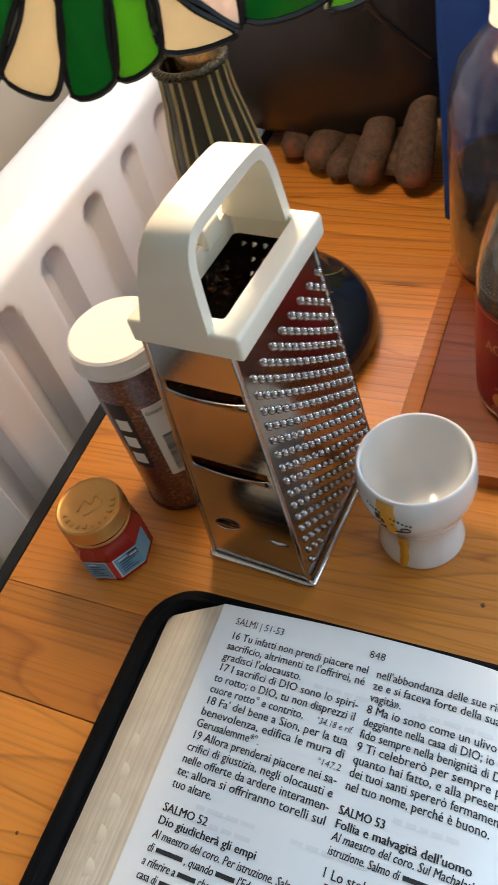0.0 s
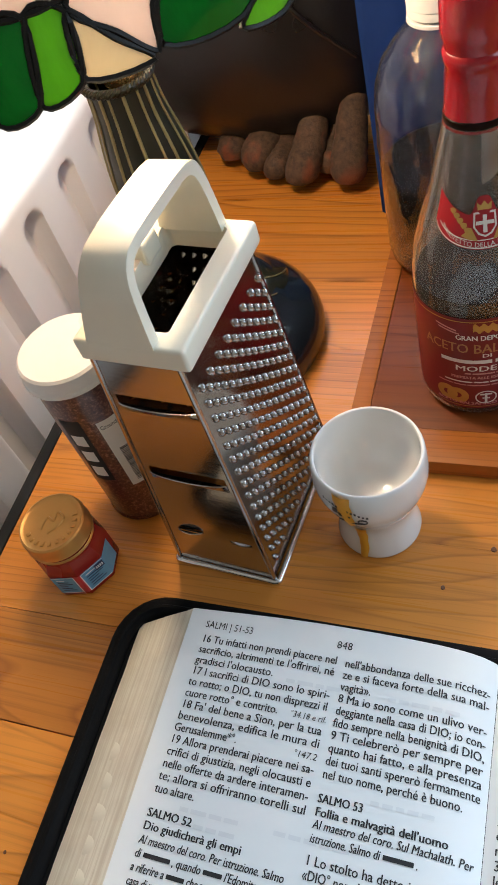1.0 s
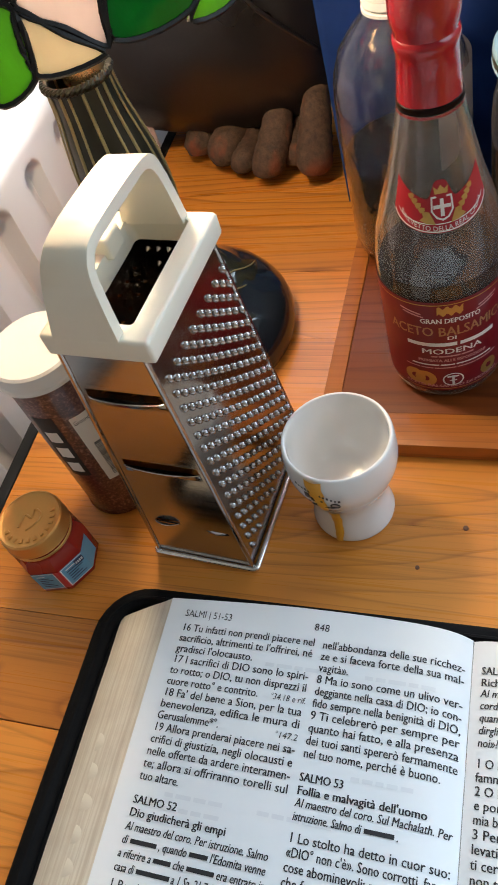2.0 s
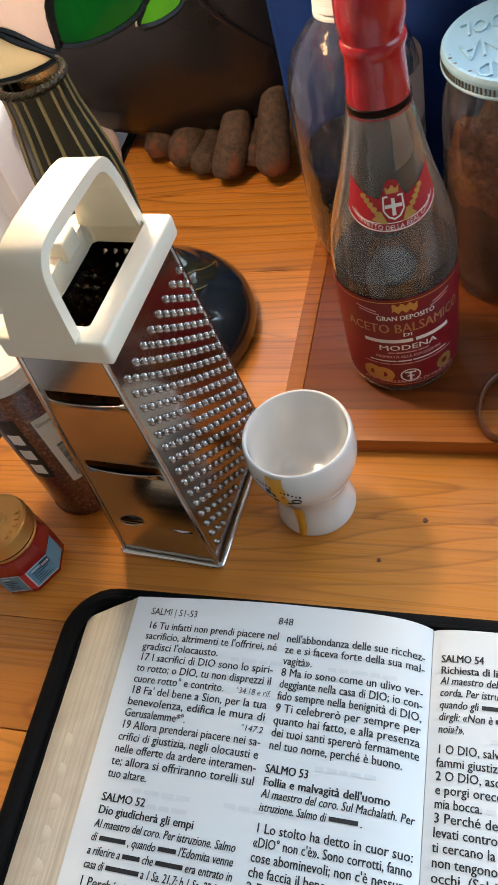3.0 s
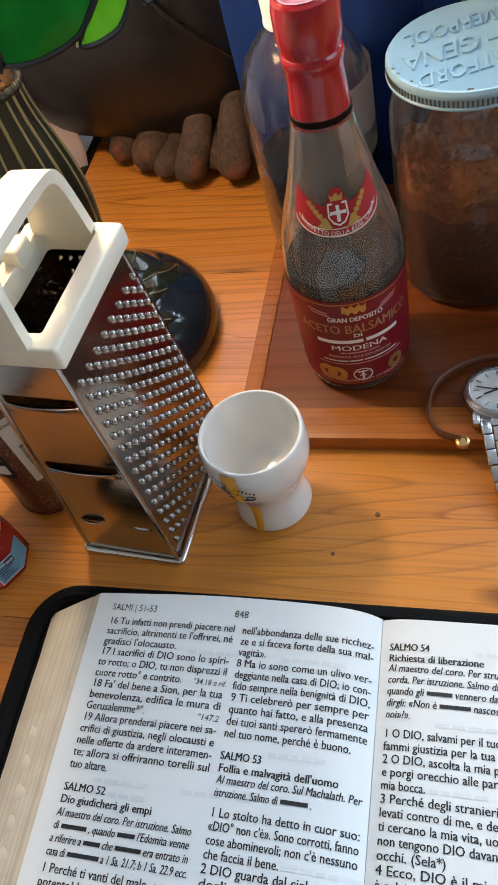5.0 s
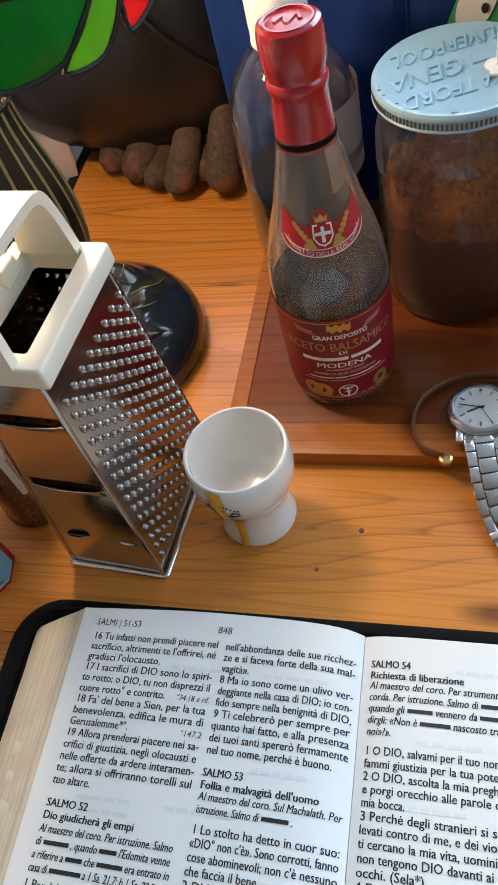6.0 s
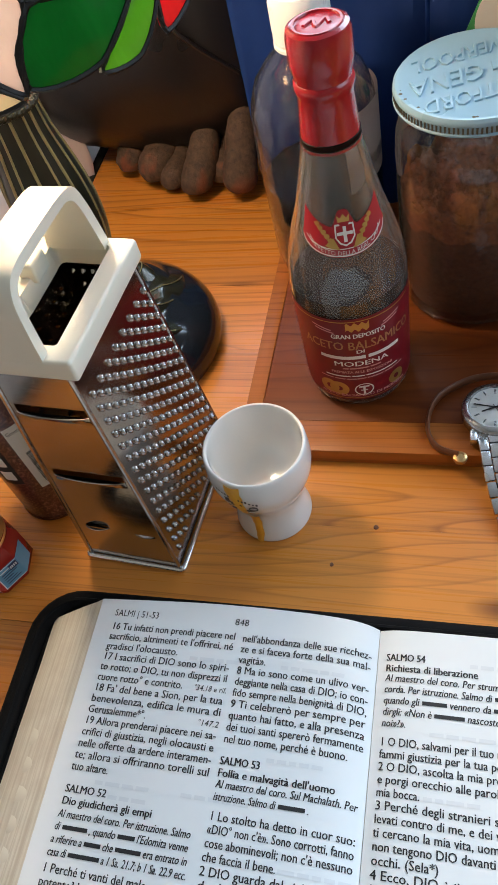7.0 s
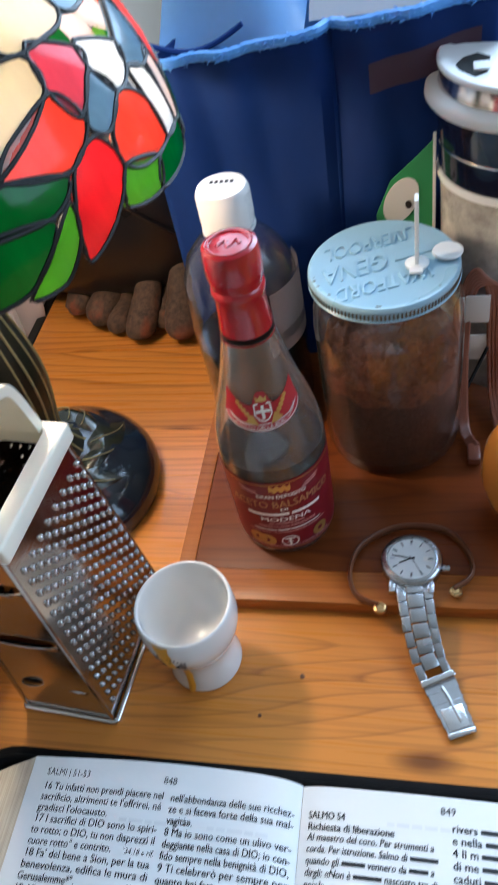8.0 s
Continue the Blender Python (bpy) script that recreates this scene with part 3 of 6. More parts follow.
part("locking_tab", box((-0.0470, 0.050, 0.1560), (-0.0380, 0.062, 0.1660), 0.0018, 3), CREAM, GR)
part("locking_tab", box((-0.0450, 0.040, 0.1480), (-0.0410, 0.068, 0.1590), 0.001, 2), CREAM, GR)

# ---- egg cup ----
CUP = thing("egg_cup", "white glazed porcelain egg cup with dried yolk drips", "egg cup", (0.0428, 0.0415, 0))
outer = [(0.0, 0.0012), (0.0165, 0.0010), (0.0200, 0.0), (0.0210, 0.0014), (0.0207, 0.0040), (0.0196, 0.0090), (0.0184, 0.0140), (0.0180, 0.0190), (0.0188, 0.0240), (0.0211, 0.0295),
         (0.0240, 0.0358), (0.0262, 0.0425), (0.0270, 0.0490), (0.0267, 0.0560), (0.0261, 0.0605), (0.0252, 0.0618), (0.0241, 0.0610), (0.0240, 0.0560), (0.0238, 0.0480), (0.0222, 0.0400), (0.0180, 0.0320), (0.0110, 0.0270), (0.0, 0.0255)]
fine = [(p.x, p.z) for p in smooth_path([(r, 0, z) for r, z in outer], 3)]
fine = [(0.98 * max(0.0, r), z) for r, z in fine]
part("cup_body", lathe(fine, 64), PORCELAIN, CUP)


def on_cup(a, z, off=0.00015):
    """A point on the outside of the egg cup at angle a and height z."""
    o = outer[2:16]
    for (r0, z0), (r1, z1) in zip(o, o[1:]):
        if z0 <= z <= z1:
            r = 0.98 * lerp(r0, r1, (z - z0) / max(1e-6, z1 - z0)) + off
            return (r * math.cos(a), r * math.sin(a), z)
    return ((outer[14][0] + off) * math.cos(a), (outer[14][0] + off) * math.sin(a), z)


YA = radians(-104)
for a0, z0, z1, wd in ((YA, 0.034, 0.0608, 0.0036), (YA + 0.05, 0.0015, 0.0240, 0.0036)):
    part("yolk_drip", sheet(6, 24, lambda u, v, a0=a0, z0=z0, z1=z1, wd=wd: on_cup(
        a0 + (u - 0.5) * 2 * wd / 0.022 * (0.55 + 0.45 * v + 0.25 * noise.noise((v * 5, u, 1))) + 0.03 * math.sin(5 * v), lerp(z0, z1, v), 0.0004 + 0.0007 * math.sin(math.pi * u))), YOLK, CUP, "dried yellow yolk")
# worn print: a slanting row of small letters over a crest and a ring
def print_at(a, z, wd, hh):
    part("printed_mark", sheet(3, 3, lambda u, v: on_cup(radians(a) + wd * u, z + hh * v, 0.0009)), INK, CUP)


for k in range(13):
    print_at(-126 + 3.6 * k, 0.0545 - 0.00055 * k + 0.0008 * math.sin(k * 0.26), 0.036, 0.0013 + 0.0005 * (k % 3 == 0))
for a, z, wd, hh in ((-116, 0.0482, 0.10, 0.0040), (-110, 0.0464, 0.085, 0.0034), (-114, 0.0445, 0.05, 0.0014), (-107, 0.0432, 0.045, 0.0014), (-100, 0.0470, 0.04, 0.0018)):
    print_at(a, z, wd, hh)
part("printed_mark", tube([on_cup(radians(-87 + 4.6 * math.cos(q * 0.42)), 0.0440 + 0.0019 * math.sin(q * 0.42), 0.0006) for q in range(15)], 0.0003, 5, closed=True), INK, CUP)
part("printed_mark", tube([on_cup(radians(-112 + 2.1 * q), 0.0425 - 0.0004 * q + 0.00003 * q * q, 0.0006) for q in range(14)], 0.0003, 5), INK, CUP)

# ---- spice tube ----
TUBE = thing("spice_tube", "clear tube of dark red ground spice with white lid", "spice jar", (-0.0900, 0.0465, 0), 0)
part("tube_body", lathe([(0, 0.0), (0.0188, 0.0), (0.0208, 0.0016), (0.0211, 0.006), (0.0211, 0.1060), (0.0201, 0.108), (0, 0.108)], 48), SPICE, TUBE)
part("foot_ring", lathe([(0.0212, 0.0012), (0.0218, 0.002), (0.0218, 0.0035), (0.0212, 0.0045)], 48), JARGLASS, TUBE)
lidp = [(0.0212, 0.1055), (0.0230, 0.1056), (0.0236, 0.1062), (0.0236, 0.1080), (0.0230, 0.1086), (0.0229, 0.1125), (0.0224, 0.1150), (0.0212, 0.1160), (0.0, 0.1157)]
lid = part("lid", lathe(lidp, 60), WHITE_PL, TUBE, "white plastic lid")
bm = bmesh.new()
for k in range(90):
    a = 2 * math.pi * k / 90
    box((0.0235, -0.0003, 0.1063), (0.0238, 0.0003, 0.1079), 0, bm=bm)
    bmesh.ops.rotate(bm, verts=bm.verts[-8:], cent=(0, 0, 0), matrix=Matrix.Rotation(a, 3, "Z"))
tagged(part("lid_ribs", bm, WHITE_PL, lid, smooth=False), kind="stuff")


def patch(name, radius, a0, a1, z0, z1, material, parent, label="", n=10):
    return part(name, sheet(n, 2, lambda u, v: (radius * math.cos(lerp(a0, a1, u)), radius * math.sin(lerp(a0, a1, u)), lerp(z0, z1, v))), material, parent, label)


LA = radians(-48)
patch("label", 0.0213, LA - 0.20, LA + 0.32, 0.033, 0.084, WHITE_INK, TUBE, "white barcode label")
rng = random.Random(4)
for k in range(26):
    z = 0.036 + k * 0.00105
    patch("barcode_bar", 0.02145, LA - 0.02, LA + 0.26, z, z + rng.choice((0.0004, 0.0006, 0.0008)), INK, TUBE, n=4)
patch("label_panel", 0.0213, LA - 1.05, LA - 0.52, 0.040, 0.088, INK, TUBE, "black brand panel")
for k in range(3):
    patch("brand_bar", 0.0215, LA - 0.95, LA - 0.62, 0.044 + k * 0.0125, 0.052 + k * 0.0125, WHITE_INK, TUBE, n=5)

# ---- small jar with a gold lid ----
JAR6 = thing("paste_jar", "small octagonal glass jar of red paste with gold lid", "jar", (-0.1075, -0.0050, 0), 12)


def octagon(r, z):
    c = 0.30 * r
    pts = []
    for k in range(8):
        a = radians(22.5 + 45 * k)
        pts.append((r * math.cos(a), r * math.sin(a), z))
    return pts


def rings_mesh(rings):
    bm = bmesh.new()
    vs = [[bm.verts.new(p) for p in ring] for ring in rings]
    for a, b in zip(vs, vs[1:]):
        for k in range(len(a)):
            bm.faces.new((a[k], a[(k + 1) % len(a)], b[(k + 1) % len(a)], b[k]))
    bm.faces.new(vs[0]), bm.faces.new(vs[-1])
    return bm


part("jar_glass", rings_mesh([octagon(0.0180, 0), octagon(0.0196, 0.002), octagon(0.0196, 0.0215), octagon(0.0170, 0.0265), octagon(0.0155, 0.029)]), TOMATO, JAR6, "glass filled with red paste")
part("neck", lathe([(0.0150, 0.0265), (0.0166, 0.027), (0.0168, 0.0285), (0.0160, 0.0292), (0.0158, 0.0330)], 40), TOMATO, JAR6)
part("neck_ring", lathe([(0.0166, 0.0288), (0.0172, 0.0292), (0.0172, 0.0300), (0.0166, 0.0304)], 40), GOLD_LID, JAR6)
glid = [(0.0158, 0.0320), (0.0174, 0.0322), (0.0179, 0.0328), (0.0174, 0.0338), (0.0176, 0.0385), (0.0171, 0.0402), (0.0162, 0.0408), (0.0152, 0.0404), (0.0146, 0.0402), (0.0, 0.0402)]
gold = part("lid", lathe(glid, 60), GOLD_LID, JAR6, "embossed gold metal lid")
for k in range(11):
    a = radians(-150 + k * 17)
    bm = box((0.0112, -0.0009, 0.0401), (0.0136, 0.0009, 0.0407), 0.0002)
    bmesh.ops.rotate(bm, verts=bm.verts, cent=(0, 0, 0), matrix=Matrix.Rotation(a, 3, "Z"))
    part("embossed_bar", bm, GOLD_LID, gold)
part("embossed_figure", tube(smooth_path([(-0.005, -0.004, 0.0402), (-0.003, 0.003, 0.0402), (0.001, 0.001, 0.0402), (0.002, 0.006, 0.0402), (0.006, 0.002, 0.0402), (0.003, -0.003, 0.0402), (-0.001, -0.006, 0.0402)], 5), 0.0007, 6), GOLD_LID, gold)
for k, (mat, nm) in enumerate(((LABEL_BLUE, "blue_label"), (LABEL_RED, "red_band"), (LABEL_BLUE, "blue_label"), (LABEL_BLUE, "blue_label"))):
    a0, a1 = [radians(x) for x in ((-112.5, -76), (-76, -64), (-64, -22.5), (-22.5, 10))[k]]
    R = 0.0197

    def face(u, v, a0=a0, a1=a1):
        a = lerp(a0, a1, u)
        ap = R * math.cos(radians(22.5)) / math.cos((a + radians(22.5)) % radians(45) - radians(22.5)) + 0.00025
        return (ap * math.cos(a), ap * math.sin(a), lerp(0.0045, 0.0190, v))
    part(nm, sheet(12, 2, face), mat, JAR6, "printed paper label" if k == 0 else "")


def on_jar(a, z, off):
    """A point on the jar's flat sides at angle a (degrees) and height z."""
    a = radians(a)
    ap = 0.0197 * math.cos(radians(22.5)) / math.cos((a + radians(22.5)) % radians(45) - radians(22.5)) + off
    return (ap * math.cos(a), ap * math.sin(a), z)


# white outlines, a navy tab and small print on the label
for a0, a1 in ((-111, -77.5), (-62.5, -24)):
    for z in (0.0049, 0.0186):
        part("label_outline", sheet(10, 1, lambda u, v, a0=a0, a1=a1, z=z: on_jar(lerp(a0, a1, u), z - 0.00025 + 0.0005 * v, 0.0005)), WHITE_INK, JAR6)
    for row in range(6):
        z = 0.0070 + 0.0018 * row
        part("small_print", sheet(8, 1, lambda u, v, a0=a0, a1=a1, z=z, row=row: on_jar(lerp(a0 + 5, a1 - 6 - 5 * (row % 3), u), z + 0.0007 * v, 0.0005)), LABEL_NAVY if row != 5 else WHITE_INK, JAR6)
for a in (-76.5, -64.5):
    part("label_outline", sheet(1, 4, lambda u, v, a=a: on_jar(a + 1.6 * u, lerp(0.0045, 0.0190, v), 0.0005)), WHITE_INK, JAR6)
part("navy_tab", sheet(6, 3, lambda u, v: on_jar(lerp(-40, -25, u), lerp(0.0140, 0.0182, v), 0.0008)), LABEL_NAVY, JAR6, "navy printed tab")
for k in range(4):
    part("small_print", sheet(1, 1, lambda u, v, k=k: on_jar(-38.5 + 3.3 * k + 2.0 * u, 0.0152 + 0.0018 * v, 0.0010)), WHITE_INK, JAR6)

JAR6.scale.z = 1.10

# ---- writing ----
def letters(body, size=1.0):
    """The flat mesh of a line of writing in the built-in font, from x = 0; '_' runs become plain bars."""
    curve = bpy.data.curves.new("writing", "FONT")
    curve.body, curve.size, curve.resolution_u = body, size, 2
    curve.offset = 0.0
    ob = bpy.data.objects.new("writing", curve)
    scene.collection.objects.link(ob)
    me = bpy.data.meshes.new_from_object(ob)
    bpy.data.objects.remove(ob)
    bpy.data.curves.remove(curve)
    verts = [tuple(v.co) for v in me.vertices]
    faces = [tuple(p.vertices) for p in me.polygons]
    bpy.data.meshes.remove(me)
    return verts, faces


def writing(segments, slant=0.0):
    """Segments of text and numbers; a number stands for a bar that many letters long. Gives verts, faces and width."""
    verts, faces, x = [], [], 0.0
    for s in segments:
        if isinstance(s, (int, float)):
            w = 0.56 * s
            for q in range(8):
                n = len(verts)
                xa, xb = lerp(x + 0.06, x + w, q / 8), lerp(x + 0.06, x + w, (q + 1) / 8)
                verts += [(xa, 0.10, 0), (xb, 0.10, 0), (xb, 0.46, 0), (xa, 0.46, 0)]
                faces.append((n, n + 1, n + 2, n + 3))
            x += w + 0.26
            continue
        v, f = letters(s)
        n = len(verts)
        verts += [(a + x + slant * b, b, 0) for a, b, _ in v]
        faces += [tuple(k + n for k in q) for q in f]
        x = max(a for a, _, _ in verts) + 0.26
    return verts, faces, max(a for a, _, _ in verts)


def written(name, segments, place, width, height, material, parent, slant=0.0, fill=True, label="", bold=0.0):
    """Lays writing by place(x, y): x from 0 to width, y from the base line."""
    verts, faces, w = writing(segments if isinstance(segments, (list, tuple)) else [segments], slant)
    kx = width / w if fill else height
    bm = bmesh.new()
    vs = [bm.verts.new(place(a * kx, b * height)) for a, b, _ in verts]
    for q in faces:
        try:
            bm.faces.new([vs[k] for k in q])
        except ValueError:
            pass
    if bold:
        # a second impression, shifted a hair, thickens the strokes
        vs = [bm.verts.new(Vector(place(a * kx + bold, b * height)) + Vector((0, 0, 0.00003))) for a, b, _ in verts]
        for q in faces:
            bm.faces.new([vs[k] for k in q])
    return tagged(part(name, bm, material, parent, label, smooth=False), label, kind="stuff")


written("label_writing", "Ground", lambda a, b: (0.02150 * math.cos(LA - 0.16 + a / 0.0215), 0.02150 * math.sin(LA - 0.16 + a / 0.0215), 0.0785 + b), 0.0085, 0.0042, INK, TUBE)

# ---- open book ----
BOOK = thing("open_book", "open Italian psalm book with black zip cover lying on table", "book", (0, 0, 0))
SPX, PY0, PY1 = 0.1058, -0.0262, -0.2400  # spine, top and foot of the pages


def page_z(x):
    """The height of the left and of the right page across the spread."""
    if x <= SPX:
        d = SPX - x
        return 0.0095 + 0.0105 * (1 - math.exp(-d / 0.0085)) - 0.0022 * step(0.07, 0.145, d)
    d = x - SPX
    return 0.0095 + 0.0045 * (1 - math.exp(-d / 0.007)) - 0.004 * step(0.05, 0.145, d)


LX0, RX1 = -0.0320, 0.2440


def top_y(x):
    return PY0 + (0.0016 * math.sin(math.pi * (x - LX0) / (SPX - LX0)) if x < SPX else -0.0004)


# cover with rounded corners
CX0, CX1, CY0, CY1 = -0.0735, 0.2840, -0.2560, -0.0178


def rounded(x0, x1, y0, y1, r, n=7):
    out = []
    for cx, cy, a in ((x1 - r, y0 + r, -90), (x1 - r, y1 - r, 0), (x0 + r, y1 - r, 90), (x0 + r, y0 + r, 180)):
        out += [(cx + r * math.cos(radians(a + 90 * k / n)), cy + r * math.sin(radians(a + 90 * k / n))) for k in range(n + 1)]
    return out


part("cover", prism(rounded(CX0 + 0.004, CX1 - 0.004, CY0 + 0.004, CY1 - 0.004, 0.022), 0.0005, 0.0035), COVER, BOOK, "black leatherette cover")
rim_pts = [(a, b, 0.0050) for a, b in rounded(CX0 + 0.0045, CX1 - 0.0045, CY0 + 0.0045, CY1 - 0.0045, 0.0215)]
part("cover_edge", tube(rim_pts, 0.0047, 10, closed=True), COVER, BOOK, "padded zip border")
zip_pts = [(a, b, 0.0092) for a, b in rounded(CX0 + 0.0062, CX1 - 0.0062, CY0 + 0.0062, CY1 - 0.0062, 0.020)]
part("zip_tape", tube(zip_pts, 0.0011, 6, closed=True), COVER, BOOK)


def page_block(x_in, x_top, x_foot):
    """A block of leaves: slanting fore edge from the top page down to the cover."""
    bm = bmesh.new()
    n = 40
    rows = []
    for j in range(n + 1):
        y = lerp(0, PY1 - PY0, j / n)
        ring = []
        for i in range(31):
            x = lerp(x_in, x_top, i / 30)
            ring.append((x, top_y(x) + y, page_z(x) - 0.0003))
        for i in range(1, 9):
            t = i / 8
            bulge = 0.0010 * math.sin(math.pi * t) + 0.0003 * noise.noise((y * 60, t * 4, 2.0))
            x = lerp(x_top, x_foot, t) + (bulge if x_foot > x_top else -bulge)
            ring.append((x, top_y(x_top) + y - 0.0075 * t * (1 - j / n), lerp(page_z(x_top) - 0.0003, 0.0036, t ** 0.9)))
        ring.append((x_in, top_y(x_in) + y, 0.0036))
        rows.append([bm.verts.new(p) for p in ring])
    for a, b in zip(rows, rows[1:]):
        for k in range(len(a)):
            bm.faces.new((a[k], a[(k + 1) % len(a)], b[(k + 1) % len(a)], b[k]))
    bm.faces.new(rows[0]), bm.faces.new(rows[-1])
    return bm


part("page_block", page_block(SPX - 0.0002, LX0, -0.0625), EDGES, BOOK, "yellowed page edges")
part("page_block", page_block(SPX + 0.0002, RX1, 0.2520), EDGES, BOOK, "yellowed page edges")
for x0, x1 in ((LX0, SPX - 0.0001), (SPX + 0.0001, RX1)):
    page = part("page", sheet(70, 40, lambda u, v, x0=x0, x1=x1: (lerp(x0, x1, u), top_y(lerp(x0, x1, u)) + lerp(0, PY1 - PY0, v) + 0.0001, page_z(lerp(x0, x1, u)))), PAPER, BOOK, "thin white printed page")
THUMB = plain("thumb_index_paper", (0.76, 0.70, 0.58), 0.65, vary=0.05)
for k in range(7):
    y0 = -0.094 - 0.0125 * k

    def thumb(u, v, y0=y0, k=k):
        a, r = math.pi * (u - 0.5), v
        t = 0.60 - 0.035 * k
        x = lerp(LX0, -0.0625, t) + (0.0050 + 0.0008 * (k % 3)) * r * math.cos(a) - 0.0015
        q = (x - LX0) / (-0.0625 - LX0)
        return (x, y0 + 0.0042 * r * math.sin(a), lerp(page_z(LX0) - 0.0003, 0.0036, max(0.0, q) ** 0.9) + 0.0009 - 0.0006 * r * r)
    part("thumb_cut", sheet(12, 3, thumb), THUMB, BOOK, "cream thumb index cut" if k == 0 else "")
PITCH_Y, SIZE = 0.00503, 0.0050


def on_page(x0, y):
    return lambda a, b: (x0 + a, y + b - 0.0013, page_z(x0 + a) + 0.00022)


D = 6
COLS = [
    (-0.0230, 0.0632, [
        ("16 Tu infatti non prendi piacere nel", -0.0401, 1.0, 0), ("sacrificio, altrimenti te l'offrirei, né", None, 1.0, 0), ("gradisci l'olocausto.", None, 0.585, 0),
        ("17 I sacrifici di DIO sono lo spiri-", None, 1.0, 0), ("to rotto; o DIO, tu non disprezzi il", None, 1.0, 0), ("cuore rotto° e contrito.", None, 0.68, 0),
        ("18 Fa' del bene a Sion, per la tua", None, 1.0, 0), ("benevolenza, edifica le mura di", None, 1.0, 0), ("Gerusalemme*°.", None, 0.455, 0),
        ("19 Allora prenderai piacere nei sa-", None, 1.0, 0), ("crifici di giustizia, negli olocausti e", None, 1.0, 0), ("nelle offerte da ardere interamen-", None, 1.0, 0),
        ("te; allora si offriranno torelli sul", None, 1.0, 0), ("tuo altare.", None, 0.28, 0), ("SALMO 52", -0.1147, 0.31, 1), ("Dio giudicherà gli empi", None, 0.665, 1),
        ("Al maestro del coro. Per istruzione. Salmo", -0.1248, 0.96, 2), (["di", D, ", quando", 4, "l'Edomita venne"], None, 0.96, 2), (["a riferire a", 4, "che", D, "era entrato in"], None, 0.97, 2),
        (["casa di", 8, "a 1 Sa. 21.7; b 1 Sa. 22.9 ecc."], None, 0.98, 2), ("1 Perché ti vanti del male, o uomo", -0.1456, 1.0, 0), ("potente? La benignità di DIO dura", None, 1.0, 0), (["per", 9], None, 0.4, 0)]),
    (0.0440, 0.0590, [
        ("nell'abbondanza delle sue ricchez-", -0.0406, 1.0, 0), ("ze e si faceva forte della sua mal-", None, 1.0, 0), ("vagità».", None, 0.215, 0), ("8 Ma io sono come un ulivo ver-", None, 1.0, 0),
        ("deggiante nella casa di DIO; io con-", None, 1.0, 0), ("fido sempre nella benignità di DIO,", None, 1.0, 0), ("9 Ti celebrerò per sempre per", None, 1.0, 0), ("quanto hai fatto, e alla presenza", None, 1.0, 0),
        ("dei tuoi santi spererò fermamente", None, 1.0, 0), ("nel tuo nome, perché è buono.", None, 0.90, 0), ("SALMO 53", -0.0948, 0.295, 1), ("Follia e malvagità dell'uomo", None, 0.84, 1),
        (["Al maestro del coro. Sul Machalath. Per"], -0.1042, 1.0, 2), (["istruzione. Salmo di", D, "."], None, 0.68, 2), ("1 Lo stolto ha detto in cuor suo:", -0.1167, 1.0, 0), ("«DIO° non c'è». Sono corrotti, fanno", None, 1.0, 0),
        ("cose abominevoli; non c'è nessuno", None, 1.0, 0), ("che faccia il bene.", None, 0.51, 0), ("2 DIO guarda dal cielo sui figli", None, 1.0, 0), ("degli uomini per vedere", None, 1.0, 0), ([6, 4, 9, 5], None, 1.0, 0)]),
    (0.1096, 0.0600, [
        ("SALMO 54", -0.0396, 0.285, 1), ("Richiesta di liberazione", None, 0.66, 1), ("Al maestro del coro. Per strumenti a", -0.0490, 0.95, 2), (["corda. Per istruzione. Salmo di", D], None, 0.98, 2),
        (["quando gli", 5, "vennero da", 4, "a"], None, 0.95, 2), (["dirgli: «Non è", D, "nascosto tra di"], None, 0.97, 2), ("noi»?».", None, 0.17, 2),
        ("1 O DIO, salvami per il tuo nome e", -0.0766, 1.0, 0), ("fammi giustizia per la tua potenza.", None, 1.0, 0), ("2 O DIO, ascolta la mia preghiera", None, 1.0, 0), ("e porgi orecchio alle parole della", None, 1.0, 0),
        ("mia bocca.", None, 0.29, 0), ("3 Perché degli stranieri si sono", None, 1.0, 0), ("levati contro di me, e dei violenti", None, 1.0, 0), ("ti cercano la mia vita, uomini che", None, 1.0, 0),
        ("non tengono DIO davanti ai loro", None, 1.0, 0), ("occhi. (Sela*)", None, 0.43, 0), ("4 Ecco, DIO è il mio aiuto; il", None, 1.0, 0), (["è colui che", 9, 6], None, 1.0, 0), ([8, 11, 7], None, 1.0, 0)]),
    (0.1746, 0.0600, [
        (["rivers", 9, 8], -0.0400, 1.0, 0), (["e nella", 7, 9], None, 1.0, 0), (["4 Il m", 8, 9], None, 1.0, 0), (["di me", 6, 11], None, 1.0, 0), (["caduti", 9, 8], None, 1.0, 0),
        (["5 Pau", 8, 10], None, 1.0, 0), (["lito e", 9, 8], None, 1.0, 0), (["6 Per", 9, 9], None, 1.0, 0), ([9, 5, 8], None, 1.0, 0), ([7, 9, 6], None, 1.0, 0), ([6, 9, 8], None, 1.0, 0)]),
]
for x0, width, lines in COLS:
    y = 0.0
    for segs, at_y, share, style in lines:
        y = at_y if at_y is not None else y - (0.0049 if style else PITCH_Y)
        written("printed_line", segs, on_page(x0, y), width * share, SIZE * (0.92 if style else 1.0), INK, BOOK, slant=0.18 if style == 2 else 0.0, bold=0.00026 if style == 1 else 0.00015)
for x0, y, txt, width in ((-0.0233, -0.0331, "SALMI | 51-53", 0.0233), (0.0390, -0.0330, "848", 0.0068), (0.1698, -0.0330, "849", 0.0068)):
    written("printed_line", txt, on_page(x0, y), width, SIZE * 0.95, INK, BOOK)
